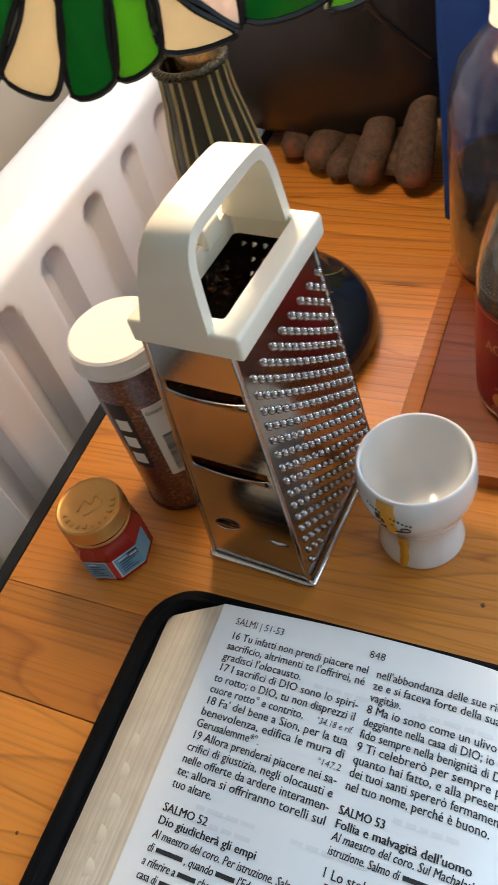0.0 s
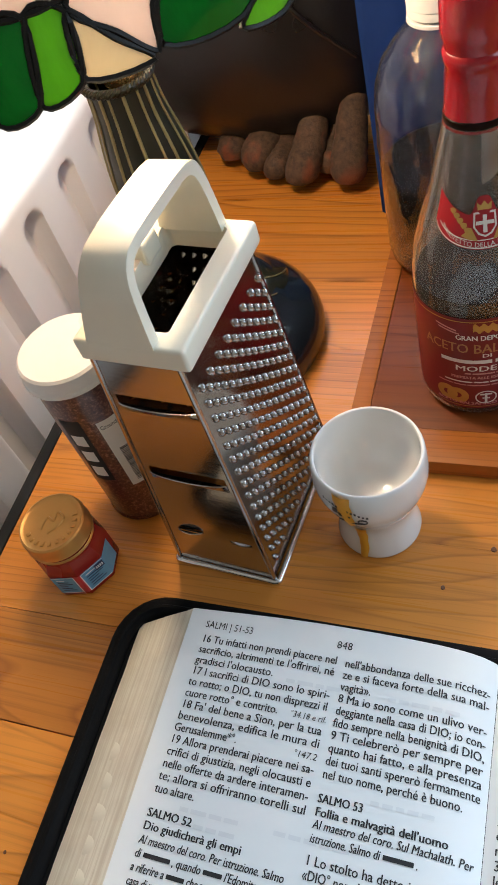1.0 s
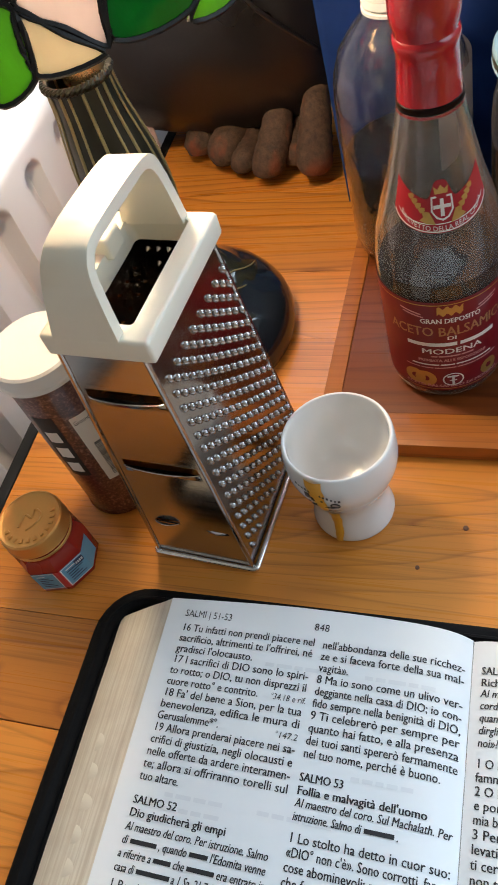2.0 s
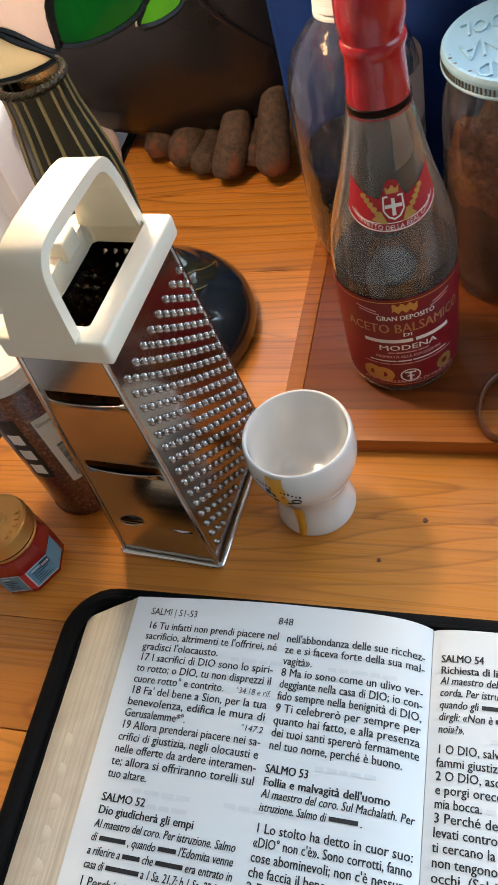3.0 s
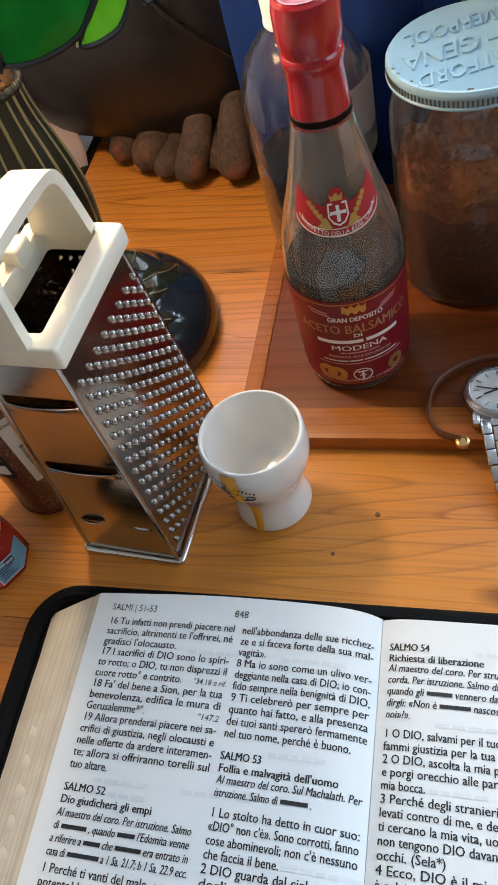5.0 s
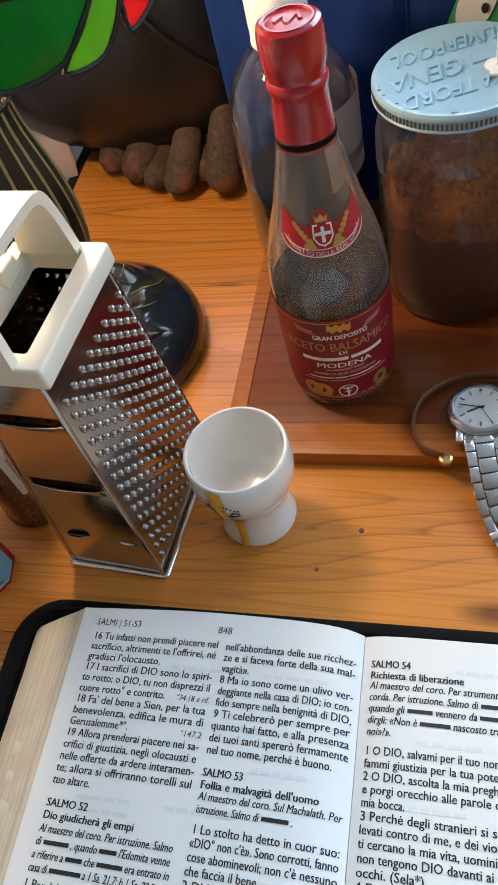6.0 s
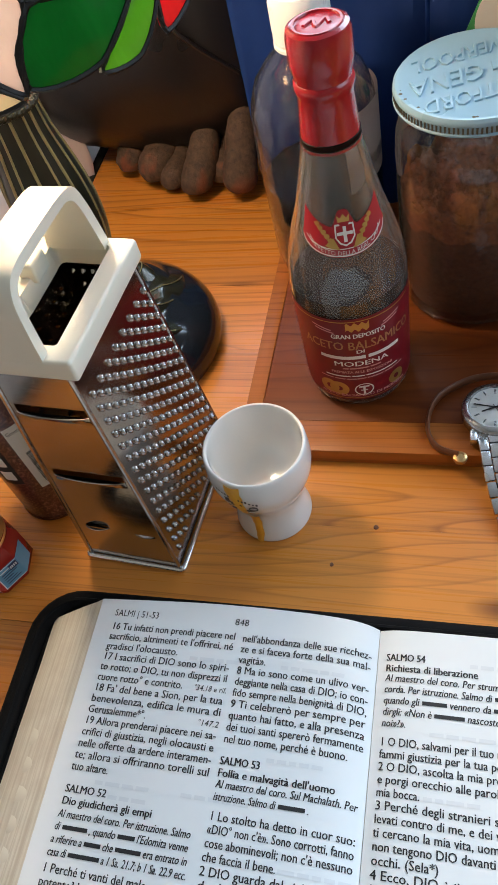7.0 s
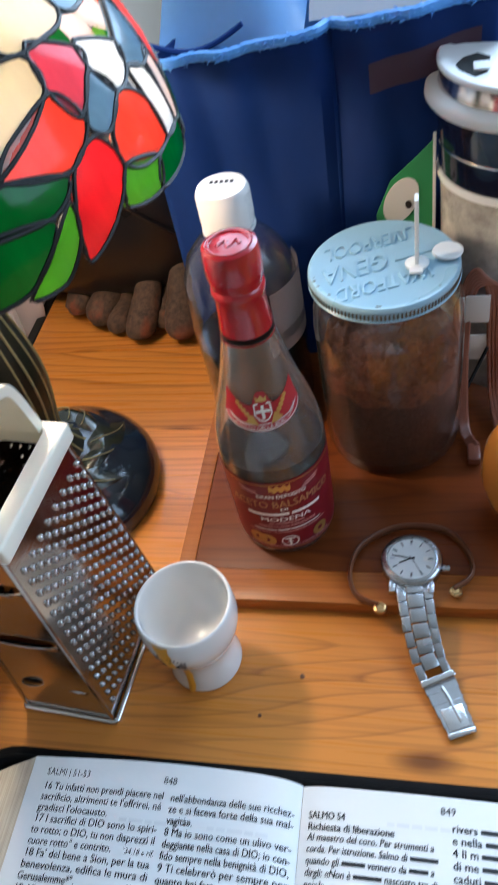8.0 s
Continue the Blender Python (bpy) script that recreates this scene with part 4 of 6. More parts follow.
for x0, y, txt, width in ((0.0255, -0.0652, "°34.18 e rif.", 0.0155), (0.0305, -0.0803, "°147.2", 0.0100), (0.0925, -0.1405, "°10.4", 0.0085)):
    written("printed_line", txt, on_page(x0, y), width, SIZE * 0.75, INK, BOOK, slant=0.15)
# print of the leaf below showing through
rng = random.Random(8)
for x0, y0, n in ((0.0205, -0.0505, 1), (0.064, -0.0505, 1), (0.030, -0.109, 1), (0.064, -0.0905, 1), (0.075, -0.1305, 1), (0.146, -0.0391, 1), (0.130, -0.0700, 1), (0.122, -0.0955, 1), (-0.010, -0.1090, 2)):
    for k in range(n):
        x = x0
        while x < x0 + 0.024:
            wd = rng.uniform(0.003, 0.007)
            xa, yy = x, y0 - 0.0024 - k * 0.005
            part("show_through", sheet(3, 1, lambda u, v, xa=xa, wd=wd, yy=yy: (xa + wd * u, yy + 0.0017 * v, page_z(xa + wd * u) + 0.00012)), INK_SOFT, BOOK)
            x += wd + 0.0012

# ---- vinegar bottle ----
BOT = thing("vinegar_bottle", "clear glass balsamic vinegar bottle with red wax and crimson label", "bottle", (0.0815, 0.1320, BZ))
bprof = [(0.0, 0.004), (0.018, 0.0030), (0.0225, 0.0), (0.0262, 0.0010), (0.0283, 0.0050), (0.0290, 0.0120), (0.0298, 0.0700), (0.0295, 0.0820), (0.0277, 0.0950), (0.0244, 0.1080), (0.0203, 0.1210),
         (0.0170, 0.1350), (0.0140, 0.1490), (0.0121, 0.1600), (0.0108, 0.1750), (0.0108, 0.1880)]
part("glass", shell(bprof, 0.0014, 64), GLASS, BOT, "clear glass body")


def bottle_r(z):
    for (r0, z0), (r1, z1) in zip(bprof[3:], bprof[4:]):
        if z0 <= z <= z1:
            return lerp(r0, r1, (z - z0) / (z1 - z0))
    return 0.0108


part("vinegar", lathe([(0, 0.005)] + [(r - 0.0016, z) for r, z in bprof[3:7] if z < 0.06] + [(0.0279, 0.0640), (0.0281, 0.0800), (0, 0.0800)], 48), LIQUID, BOT, "dark vinegar")
wax = [(0.0118, 0.1515), (0.0129, 0.1520), (0.0128, 0.1566), (0.0120, 0.1667), (0.0117, 0.1743), (0.0122, 0.1758), (0.0128, 0.1781), (0.0126, 0.1800), (0.0118, 0.1809), (0.0119, 0.1825), (0.0128, 0.1854), (0.0131, 0.1882), (0.0131, 0.1971), (0.0124, 0.2006), (0.0108, 0.2015), (0.0098, 0.2007), (0.0088, 0.2011), (0.0, 0.2009)]
wx = part("wax_seal", lathe(wax, 56, wobble=0.012), RED_WAX, BOT, "glossy red wax seal")
part("wax_band", lathe([(0.0128, 0.1532), (0.01318, 0.1537), (0.01316, 0.1562), (0.0126, 0.1567)], 48), LIQUID, BOT, "dark band at the foot of the wax")
part("wax_ring", tube([(0.0096 * math.cos(2 * math.pi * k / 30), 0.0096 * math.sin(2 * math.pi * k / 30), 0.2010) for k in range(30)], 0.0009, 6, closed=True), RED_WAX, wx)
part("wax_stamp", tube(smooth_path([(-0.005, -0.002, 0.2009), (-0.002, 0.002, 0.2009), (0.0, -0.003, 0.2009), (0.003, 0.003, 0.2009), (0.005, -0.001, 0.2009)], 4), 0.0010, 6), RED_WAX, wx)
BA = radians(-77)


def on_bottle(a, z, off):
    r = bottle_r(z) + off
    return (r * math.cos(a), r * math.sin(a), z)


HALFW = 1.95


def label_top(s):
    return 0.0720 + 0.0012 * s * s


part("label", sheet(60, 10, lambda u, v: on_bottle(BA + lerp(-HALFW, HALFW, u), lerp(0.0085, label_top(2 * u - 1), v), 0.00025)), RED_LABEL, BOT, "crimson paper label")
for v in (0.0100, 0.0700):
    part("label_rule", sheet(60, 1, lambda u, w, v=v: on_bottle(BA + lerp(-HALFW + 0.04, HALFW - 0.04, u), v + 0.0005 * w, 0.00042)), GOLD_INK, BOT)


def on_label(width, z):
    return lambda a, b: on_bottle(BA + (a - width / 2) / 0.029, z + b, 0.00048)


for txt, width, z, h, mat in (("GRAN DEPOSITO", 0.0275, 0.0585, 0.0044, WHITE_INK), ("ACETO BALSAMICO", 0.0600, 0.0500, 0.0086, OLD_GOLD), ("DI", 0.0042, 0.0470, 0.0034, WHITE_INK),
                              ([8, 6], 0.0430, 0.0420, 0.0066, WHITE_INK), ("MODENA", 0.0290, 0.0372, 0.0052, WHITE_INK), ([2, 7, 4], 0.0200, 0.0346, 0.0026, PINK_INK), ("PREMIATA ALLE ESPOSIZIONI", 0.0330, 0.0314, 0.0027, PINK_INK),
                              ([8, 4, 11], 0.0400, 0.0284, 0.0024, WHITE_INK), ([5, 4, 7, 6, 8], 0.0470, 0.0262, 0.0020, PINK_INK), ("ACETO BALSAMICO DI MODENA", 0.0500, 0.0118, 0.0030, PINK_INK)):
    written("label_writing", txt, on_label(width, z), width, h, mat, BOT, bold=0.00022)
for da, zz in ((-0.62, 0.0650), (-0.58, 0.0630), (0.58, 0.0630), (0.62, 0.0650)):
    part("label_small_print", sheet(10, 1, lambda u, v, da=da, zz=zz: on_bottle(BA + da + lerp(-0.17, 0.17, u), zz + 0.004 * da * (u - 0.5) + 0.0009 * v, 0.00046)), PINK_INK, BOT)
for da, rr, zz in ((-0.66, 0.0056, 0.0185), (-0.47, 0.0056, 0.0180), (0.66, 0.0050, 0.0180)):
    part("medal", sheet(20, 3, lambda u, v, da=da, rr=rr, zz=zz: on_bottle(BA + da + rr * (0.35 + 0.65 * v) * math.cos(2 * math.pi * u) / 0.029, zz + rr * (0.35 + 0.65 * v) * math.sin(2 * math.pi * u), 0.00046)), GOLD_INK, BOT)
part("emblem", sheet(24, 2, lambda u, v: on_bottle(BA + 0.0052 * (0.86 + 0.14 * v) * math.cos(2 * math.pi * u) / 0.029, 0.0175 + 0.0048 * (0.86 + 0.14 * v) * math.sin(2 * math.pi * u), 0.00050)), WHITE_INK, BOT)
for w0, w1, z0, z1 in ((-0.0006, 0.0006, 0.0136, 0.0205), (-0.0028, 0.0028, 0.0192, 0.0203), (-0.0018, 0.0018, 0.0165, 0.0173)):
    part("emblem", sheet(4, 3, lambda u, v, w0=w0, w1=w1, z0=z0, z1=z1: on_bottle(BA + lerp(w0, w1, u) / 0.029, lerp(z0, z1, v), 0.00052)), WHITE_INK, BOT)
part("gold_scroll", sheet(20, 2, lambda u, v: on_bottle(BA + lerp(-0.20, 0.20, u), 0.0640 + 0.0046 * v + 0.0009 * math.sin(20 * u), 0.00046)), GOLD_INK, BOT)
# neck shield: a wide crescent with a round foot
CZ = 0.1188


def shield(u, v):
    s = 2 * u - 1
    low = CZ - 0.0118 * math.sqrt(max(0.0, 1 - 0.97 * s * s))
    high = CZ + 0.0015 + 0.0095 * s * s + 0.0085 * math.exp(-(s / 0.21) ** 4)
    return on_bottle(BA + 0.98 * s, lerp(low, high, v), 0.00028)


part("neck_label", sheet(72, 12, shield), NECK_RED, BOT, "crimson neck shield with white cross")
part("neck_label_rule", sheet(48, 1, lambda u, v: on_bottle(BA + 0.94 * (2 * u - 1), CZ - 0.0113 * math.sqrt(max(0.0, 1 - 0.93 * (2 * u - 1) ** 2)) + 0.0005 * v, 0.0005)), WHITE_INK, BOT)
part("neck_label_rule", sheet(48, 1, lambda u, v: on_bottle(BA + 0.86 * (2 * u - 1), CZ - 0.0080 * math.sqrt(max(0.0, 1 - 0.93 * (2 * u - 1) ** 2)) + 0.0004 * v, 0.0005)), WHITE_INK, BOT)


def on_arc(a, b):
    s = (a - 0.0170) / 0.0170
    z = CZ - 0.0107 * math.sqrt(max(0.0, 1 - 0.9 * s * s))
    return on_bottle(BA + 0.78 * s, z + b, 0.00052)


written("label_writing", "BREVETTO DELLA REAL CASA", on_arc, 0.034, 0.0029, WHITE_INK, BOT)


def flat_on_neck(pts, off, mat, nm):
    bm = bmesh.new()
    bm.faces.new([bm.verts.new(on_bottle(BA + 1.25 * x / 0.0215, CZ + 1.15 * z + 0.0010, off)) for x, z in pts])
    part(nm, bm, mat, BOT, smooth=False)


flat_on_neck([(-0.0036, 0.0022), (0.0036, 0.0022), (0.0036, -0.0030), (0.0020, -0.0056), (0, -0.0066), (-0.0020, -0.0056), (-0.0036, -0.0030)], 0.00060, WHITE_INK, "shield")
flat_on_neck([(-0.0030, 0.0016), (0.0030, 0.0016), (0.0030, -0.0030), (0.0016, -0.0050), (0, -0.0058), (-0.0016, -0.0050), (-0.0030, -0.0030)], 0.00072, NECK_RED, "shield_field")
flat_on_neck([(-0.0006, 0.0014), (0.0006, 0.0014), (0.0006, -0.0048), (-0.0006, -0.0048)], 0.00084, WHITE_INK, "cross")
flat_on_neck([(-0.0028, -0.0008), (0.0028, -0.0008), (0.0028, -0.0021), (-0.0028, -0.0021)], 0.00088, WHITE_INK, "cross")
for sgn in (-1, 1):
    for k in range(5):
        c = (sgn * (0.0052 + 0.0013 * k), -0.0040 + 0.0016 * k)
        flat_on_neck([(c[0] + 0.0010 * math.cos(2 * math.pi * q / 7) * (1 + 0.4 * (q % 2)), c[1] + 0.0011 * math.sin(2 * math.pi * q / 7)) for q in range(7)], 0.00058, GOLD_INK, "gold_leaf")
    flat_on_neck([(sgn * 0.0042, -0.0030), (sgn * 0.0072, -0.0060), (sgn * 0.0050, -0.0072), (sgn * 0.0022, -0.0078)], 0.00060, GOLD_INK, "wing")
flat_on_neck([(-0.0022, 0.0030), (0.0022, 0.0030), (0.0026, 0.0058), (0.0012, 0.0046), (0, 0.0062), (-0.0012, 0.0046), (-0.0026, 0.0058)], 0.00060, GOLD_INK, "crown")

# ---- soda bottle ----
SODA = thing("soda_bottle", "clear plastic soda bottle half full with white cap", "bottle", (0.0535, 0.2380, BZ))
sprof = [(0.0, 0.006), (0.020, 0.002), (0.030, 0.0), (0.0345, 0.004), (0.0360, 0.012), (0.0362, 0.070), (0.0368, 0.078), (0.0362, 0.086), (0.0360, 0.100), (0.0345, 0.112), (0.0302, 0.124), (0.0222, 0.134), (0.0148, 0.141), (0.0128, 0.146), (0.0128, 0.163)]
part("bottle_body", shell(sprof, 0.0005, 56), PET, SODA, "clear plastic body")
part("soda", lathe([(0, 0.0065), (0.020, 0.004), (0.033, 0.006), (0.0345, 0.014), (0.0346, 0.064), (0, 0.064)], 48), COLA, SODA, "dark drink")
part("neck_ring", lathe([(0.0128, 0.1415), (0.0160, 0.1420), (0.0160, 0.1435), (0.0128, 0.1440)], 40), WHITE_PL, SODA)
scap = part("cap", lathe([(0.0140, 0.1450), (0.0156, 0.1452), (0.0157, 0.1475), (0.0153, 0.1490), (0.0157, 0.1495), (0.0155, 0.1655), (0.0142, 0.1682), (0.0, 0.1686)], 48), WHITE_PL, SODA, "white ribbed screw cap")
bm = bmesh.new()
for k in range(60):
    a = 2 * math.pi * k / 60
    tube([(0.0155 * math.cos(a), 0.0152 * math.sin(a), 0.1502), (0.0155 * math.cos(a), 0.0150 * math.sin(a), 0.1645)], 0.00035, 5, bm=bm)
tagged(part("cap_ribs", bm, WHITE_PL, scap), kind="stuff")
for k in range(5):
    part("printed_mark", box((-0.007 + 0.0030 * k, 0.002, 0.1687), (-0.0052 + 0.0030 * k, 0.0045, 0.1690)), INK, scap, smooth=False)
part("label", sheet(30, 6, lambda u, v: (0.0365 * math.cos(lerp(-0.9, 0.6, u)), 0.0365 * math.sin(lerp(-0.9, 0.6, u)), lerp(0.066, 0.112, v))), LACE, SODA, "pale label on the far side")

# ---- preserving jar ----
BIG = thing("sugar_jar", "glass jar of brown sugar with embossed pale blue lid", "jar", (0.1440, 0.2060, BZ))
jprof = [(0.0, 0.004), (0.031, 0.003), (0.0360, 0.0), (0.0412, 0.003), (0.0428, 0.010), (0.0430, 0.0990), (0.0421, 0.1090), (0.0400, 0.1160), (0.0390, 0.1190), (0.0392, 0.1300)]
part("jar_glass", shell(jprof, 0.0013, 64), JARGLASS, BIG, "clear glass")
sprofile = [(0, 0.006), (0.031, 0.005), (0.0385, 0.008), (0.0400, 0.016), (0.0400, 0.068)]
bm = lathe(sprofile, 64)
bm.faces.new([v for v in bm.verts if abs(v.co.z - 0.068) < 1e-6 and v.co.length > 0.03])
part("brown_sugar", bm, SUGAR, BIG, "packed moist brown sugar")
def crumb_z(x, y):
    """The uneven crumbly top of the sugar."""
    p = Vector((x + 0.371, y + 0.213, 0.137))
    return 0.0765 + 0.10 * y + 0.009 * noise.noise(p * 45) + 0.0065 * noise.noise(p * 130 + Vector((3, 1, 0))) + 0.0060 * abs(noise.noise(p * 300))


bm = bmesh.new()
top = []
for k in range(26, 0, -1):
    r = 0.0407 * min(k, 25) / 25
    ring = [(r * math.cos(2 * math.pi * q / 110), r * math.sin(2 * math.pi * q / 110)) for q in range(110)]
    top.append([bm.verts.new((x, y, crumb_z(x, y) if k < 26 else 0.062 + 0.006 * noise.noise((60 * x, 60 * y, 4)) + 0.004 * noise.noise((190 * x, 190 * y, 9)))) for x, y in ring])
for a, b in zip(top, top[1:]):
    for q in range(110):
        bm.faces.new((a[q], a[(q + 1) % 110], b[(q + 1) % 110], b[q]))
mid = bm.verts.new((0, 0, crumb_z(0, 0)))
for q in range(110):
    bm.faces.new((top[-1][q], top[-1][(q + 1) % 110], mid))
part("loose_sugar", bm, CRUMBS, BIG, "loose crumbly top layer")
lidprof = [(0.0412, 0.1268), (0.0422, 0.1266), (0.0430, 0.1272), (0.0430, 0.1298), (0.0436, 0.1308), (0.0434, 0.1325), (0.0424, 0.1338), (0.0408, 0.1341), (0.0392, 0.1334), (0.0, 0.1332)]
jl = part("lid", lathe(lidprof, 80), LID_BLUE, BIG, "embossed pale blue metal lid")
bm = bmesh.new()
for k in range(120):
    a = 2 * math.pi * k / 120
    tube([(0.0431 * math.cos(a), 0.0431 * math.sin(a), 0.1270), (0.0432 * math.cos(a), 0.0432 * math.sin(a), 0.1300)], 0.00055, 5, bm=bm)
tagged(part("knurled_rim", bm, LID_RIM, jl, "worn knurled rim"), kind="stuff")
part("lid_foot", lathe([(0.0422, 0.1252), (0.0437, 0.1254), (0.0439, 0.1263), (0.0430, 0.1270)], 72), LID_BLUE, jl)
# raised lettering in three rows, the middle one worn at its start
TILT_L = radians(201)
for txt, x0, x1, y0, hgt in (("WATFORD", -0.024, 0.033, 0.0130, 0.0165), ([3, "GENA"], -0.034, 0.034, -0.0075, 0.0205), ("LIVERPOOL", -0.029, 0.027, -0.0262, 0.0170)):
    def on_lid(a, b, x0=x0, y0=y0):
        x, y = x0 + a + 0.28 * b, y0 + b
        return (math.cos(TILT_L) * x - math.sin(TILT_L) * y, math.sin(TILT_L) * x + math.cos(TILT_L) * y, 0.1336)
    word = written("raised_lettering", txt, on_lid, x1 - x0, hgt, LID_BLUE, jl)
    relief = word.modifiers.new("relief", "SOLIDIFY")
    relief.thickness, relief.offset = 0.0013, 0.0
rng = random.Random(11)
for k in range(9):
    a, r = rng.uniform(3.4, 6.2), rng.uniform(0.0395, 0.0412)
    part("enamel_chip", lathe([(0, 0.00016), (rng.uniform(0.0004, 0.0011), 0.0)], 7, wobble=0.4), LID_RIM, jl).matrix_local = Matrix.Translation((r * math.cos(a), r * math.sin(a), 0.13415))
jl.scale, jl.location.x = (0.945, 0.945, 1.0), -0.0015
# small bits on the lid
CLIP = thing("plastic_clip", "small white plastic clip standing on the jar lid", "clip", (0.1605, 0.2015, BZ + 0.1345))
part("clip_base", lathe([(0, 0), (0.0062, 0), (0.0064, 0.0010), (0.0045, 0.0022), (0, 0.0024)], 28), WHITE_PL, CLIP)
part("clip_blade", box((-0.0011, -0.0035, 0.0018), (0.0011, 0.0035, 0.0400), 0.0008, 2), WHITE_PL, CLIP)
part("clip_tongue", box((-0.004, -0.009, 0.0), (0.003, -0.004, 0.0016), 0.0006), WHITE_PL, CLIP)
DISC = thing("plastic_disc", "round white plastic disc on the jar lid rim", "disc", (0.1765, 0.2110, BZ + 0.1346))
part("disc", lathe([(0, 0), (0.0078, 0), (0.0082, 0.0006), (0.0078, 0.0013), (0.0, 0.0015)], 36), WHITE_PL, DISC)

# ---- wrist watch ----
WAT = thing("wrist_watch", "steel wrist watch with silver dial and metal bracelet", "watch", (0.1565, 0.0985, BZ), 0)
part("case", lathe([(0, 0.001), (0.0150, 0.001), (0.0172, 0.003), (0.0174, 0.0072), (0.0168, 0.0088), (0.0156, 0.0098), (0.0138, 0.0102), (0.0132, 0.0090)], 56), WATCH_STEEL, WAT, "steel case and bezel")
part("dial", lathe([(0, 0.0089), (0.0134, 0.0089)], 48), DIAL, WAT, "silver white dial")
part("crystal", lathe([(0.0136, 0.0101), (0.0110, 0.0104), (0, 0.0106)], 48), clear("watch_crystal", (1, 1, 1), 0.0, 1.12), WAT)
for k in range(12):
    bm = box((0.0092, -0.00035 if k % 3 else -0.0006, 0.00900), (0.0120, 0.00035 if k % 3 else 0.0006, 0.00935))
    bmesh.ops.rotate(bm, verts=bm.verts, cent=(0, 0, 0), matrix=Matrix.Rotation(2 * math.pi * k / 12, 3, "Z"))
    part("hour_mark", bm, WATCH_STEEL, WAT, smooth=False)
for ang, ln, wd in ((205, 0.0075, 0.0004), (170, 0.0110, 0.0003), (300, 0.0120, 0.00015)):
    bm = box((-0.002, -wd, 0.0094), (ln, wd, 0.0096))
    bmesh.ops.rotate(bm, verts=bm.verts, cent=(0, 0, 0), matrix=Matrix.Rotation(radians(ang), 3, "Z"))
    part("watch_hand", bm, INK, WAT, smooth=False)
part("date_window", box((0.0065, -0.0014, 0.0090), (0.0115, 0.0014, 0.0093)), WHITE_INK, WAT, smooth=False)
part("crown", lathe([(0, -0.002), (0.0020, -0.002), (0.0020, 0.002), (0, 0.002)], 16), WATCH_STEEL, WAT).matrix_local = pose(0.0190, -0.0035, 0.0052, 0, 90, 0)
for sx in (-1, 1):
    for sy in (-1,):
        part("lug", box((sx * 0.0105 - 0.002, sy * 0.0165 - 0.004, 0.0025), (sx * 0.0105 + 0.002, sy * 0.0165 + 0.004, 0.0075), 0.0012), WATCH_STEEL, WAT)
# the bracelet falls from the board's edge to the table
chain = smooth_path([(0.0010, -0.0165, 0.0050), (0.0022, -0.0240, 0.0046), (0.0050, -0.0400, 0.0010), (0.0092, -0.0550, -0.0050), (0.0138, -0.0645, -0.0080), (0.0202, -0.0790, -0.0086), (0.0250, -0.0915, -0.0090)], 12)


def along(path, s):
    total = sum((b - a).length for a, b in zip(path, path[1:]))
    s *= total
    for a, b in zip(path, path[1:]):
        d = (b - a).length
        if s <= d:
            return a.lerp(b, s / d), (b - a).normalized()
        s -= d
    return path[-1], (path[-1] - path[-2]).normalized()


def chain_frame(share):
    """A frame on the bracelet: x across it, y back towards the case, z up."""
    p, d = along(chain, share)
    side = Vector((-d.y, d.x, 0)).normalized()
    up = side.cross(d) * -1
    return Matrix(((side.x, -d.x, up.x, p.x), (side.y, -d.y, up.y, p.y), (side.z, -d.z, up.z, p.z), (0, 0, 0, 1)))


N_L = 6
for k in range(N_L):
    w = lerp(0.0098, 0.0088, k / N_L)
    for a0, a1, lift, slip, ln in ((-w, -w * 0.48, 0, 0, 0.0040), (-w * 0.47, w * 0.47, 0.0008, 0.0038, 0.0039), (w * 0.48, w, 0, 0, 0.0040)):
        part("bracelet_link", box((a0, -ln + slip, -0.0016 + lift), (a1, ln + slip, 0.0016 + lift), 0.0008), WATCH_STEEL, WAT).matrix_local = chain_frame((k + 0.5) / N_L * 0.60)
part("end_link", box((-0.0098, -0.0030, -0.0022), (0.0098, 0.0036, 0.0016), 0.0012, 3), WATCH_STEEL, WAT, "solid end link").matrix_local = chain_frame(0.01)
part("clasp_hinge", box((-0.0098, -0.0020, -0.0010), (0.0098, 0.0020, 0.0034), 0.0012, 3), SILVER, WAT, "bright fold-over clasp bar").matrix_local = chain_frame(0.625)
bm = bmesh.new()
for q in range(5):
    a, b = 0.0150 - 0.0300 * q / 5, 0.0150 - 0.0300 * (q + 1) / 5
    box((-0.0088 + 0.0004 * q, b - 0.0004, -0.0010), (0.0088 - 0.0004 * q, a, 0.0010 + 0.00012 * (q % 2)), 0.0003, 1, bm=bm)
part("clasp_plate", bm, WATCH_STEEL, WAT, "folded clasp plate").matrix_local = chain_frame(0.815)
part("clasp_window", box((-0.0056, -0.0105, 0.0011), (0.0056, 0.0010, 0.0016), 0.0004), SILVER, WAT, "mirror-bright inset of the clasp").matrix_local = chain_frame(0.83)
part("clasp_pin", tube([(0, 0.0115, 0.0014), (0.0006, 0.008, 0.0024), (0.0018, -0.0085, 0.0022)], 0.0006, 6), SILVER, WAT).matrix_local = chain_frame(0.82)
part("clasp_end", box((-0.0072, -0.0010, -0.0008), (0.0072, 0.0010, 0.0018), 0.0006), SILVER, WAT).matrix_local = chain_frame(0.985)

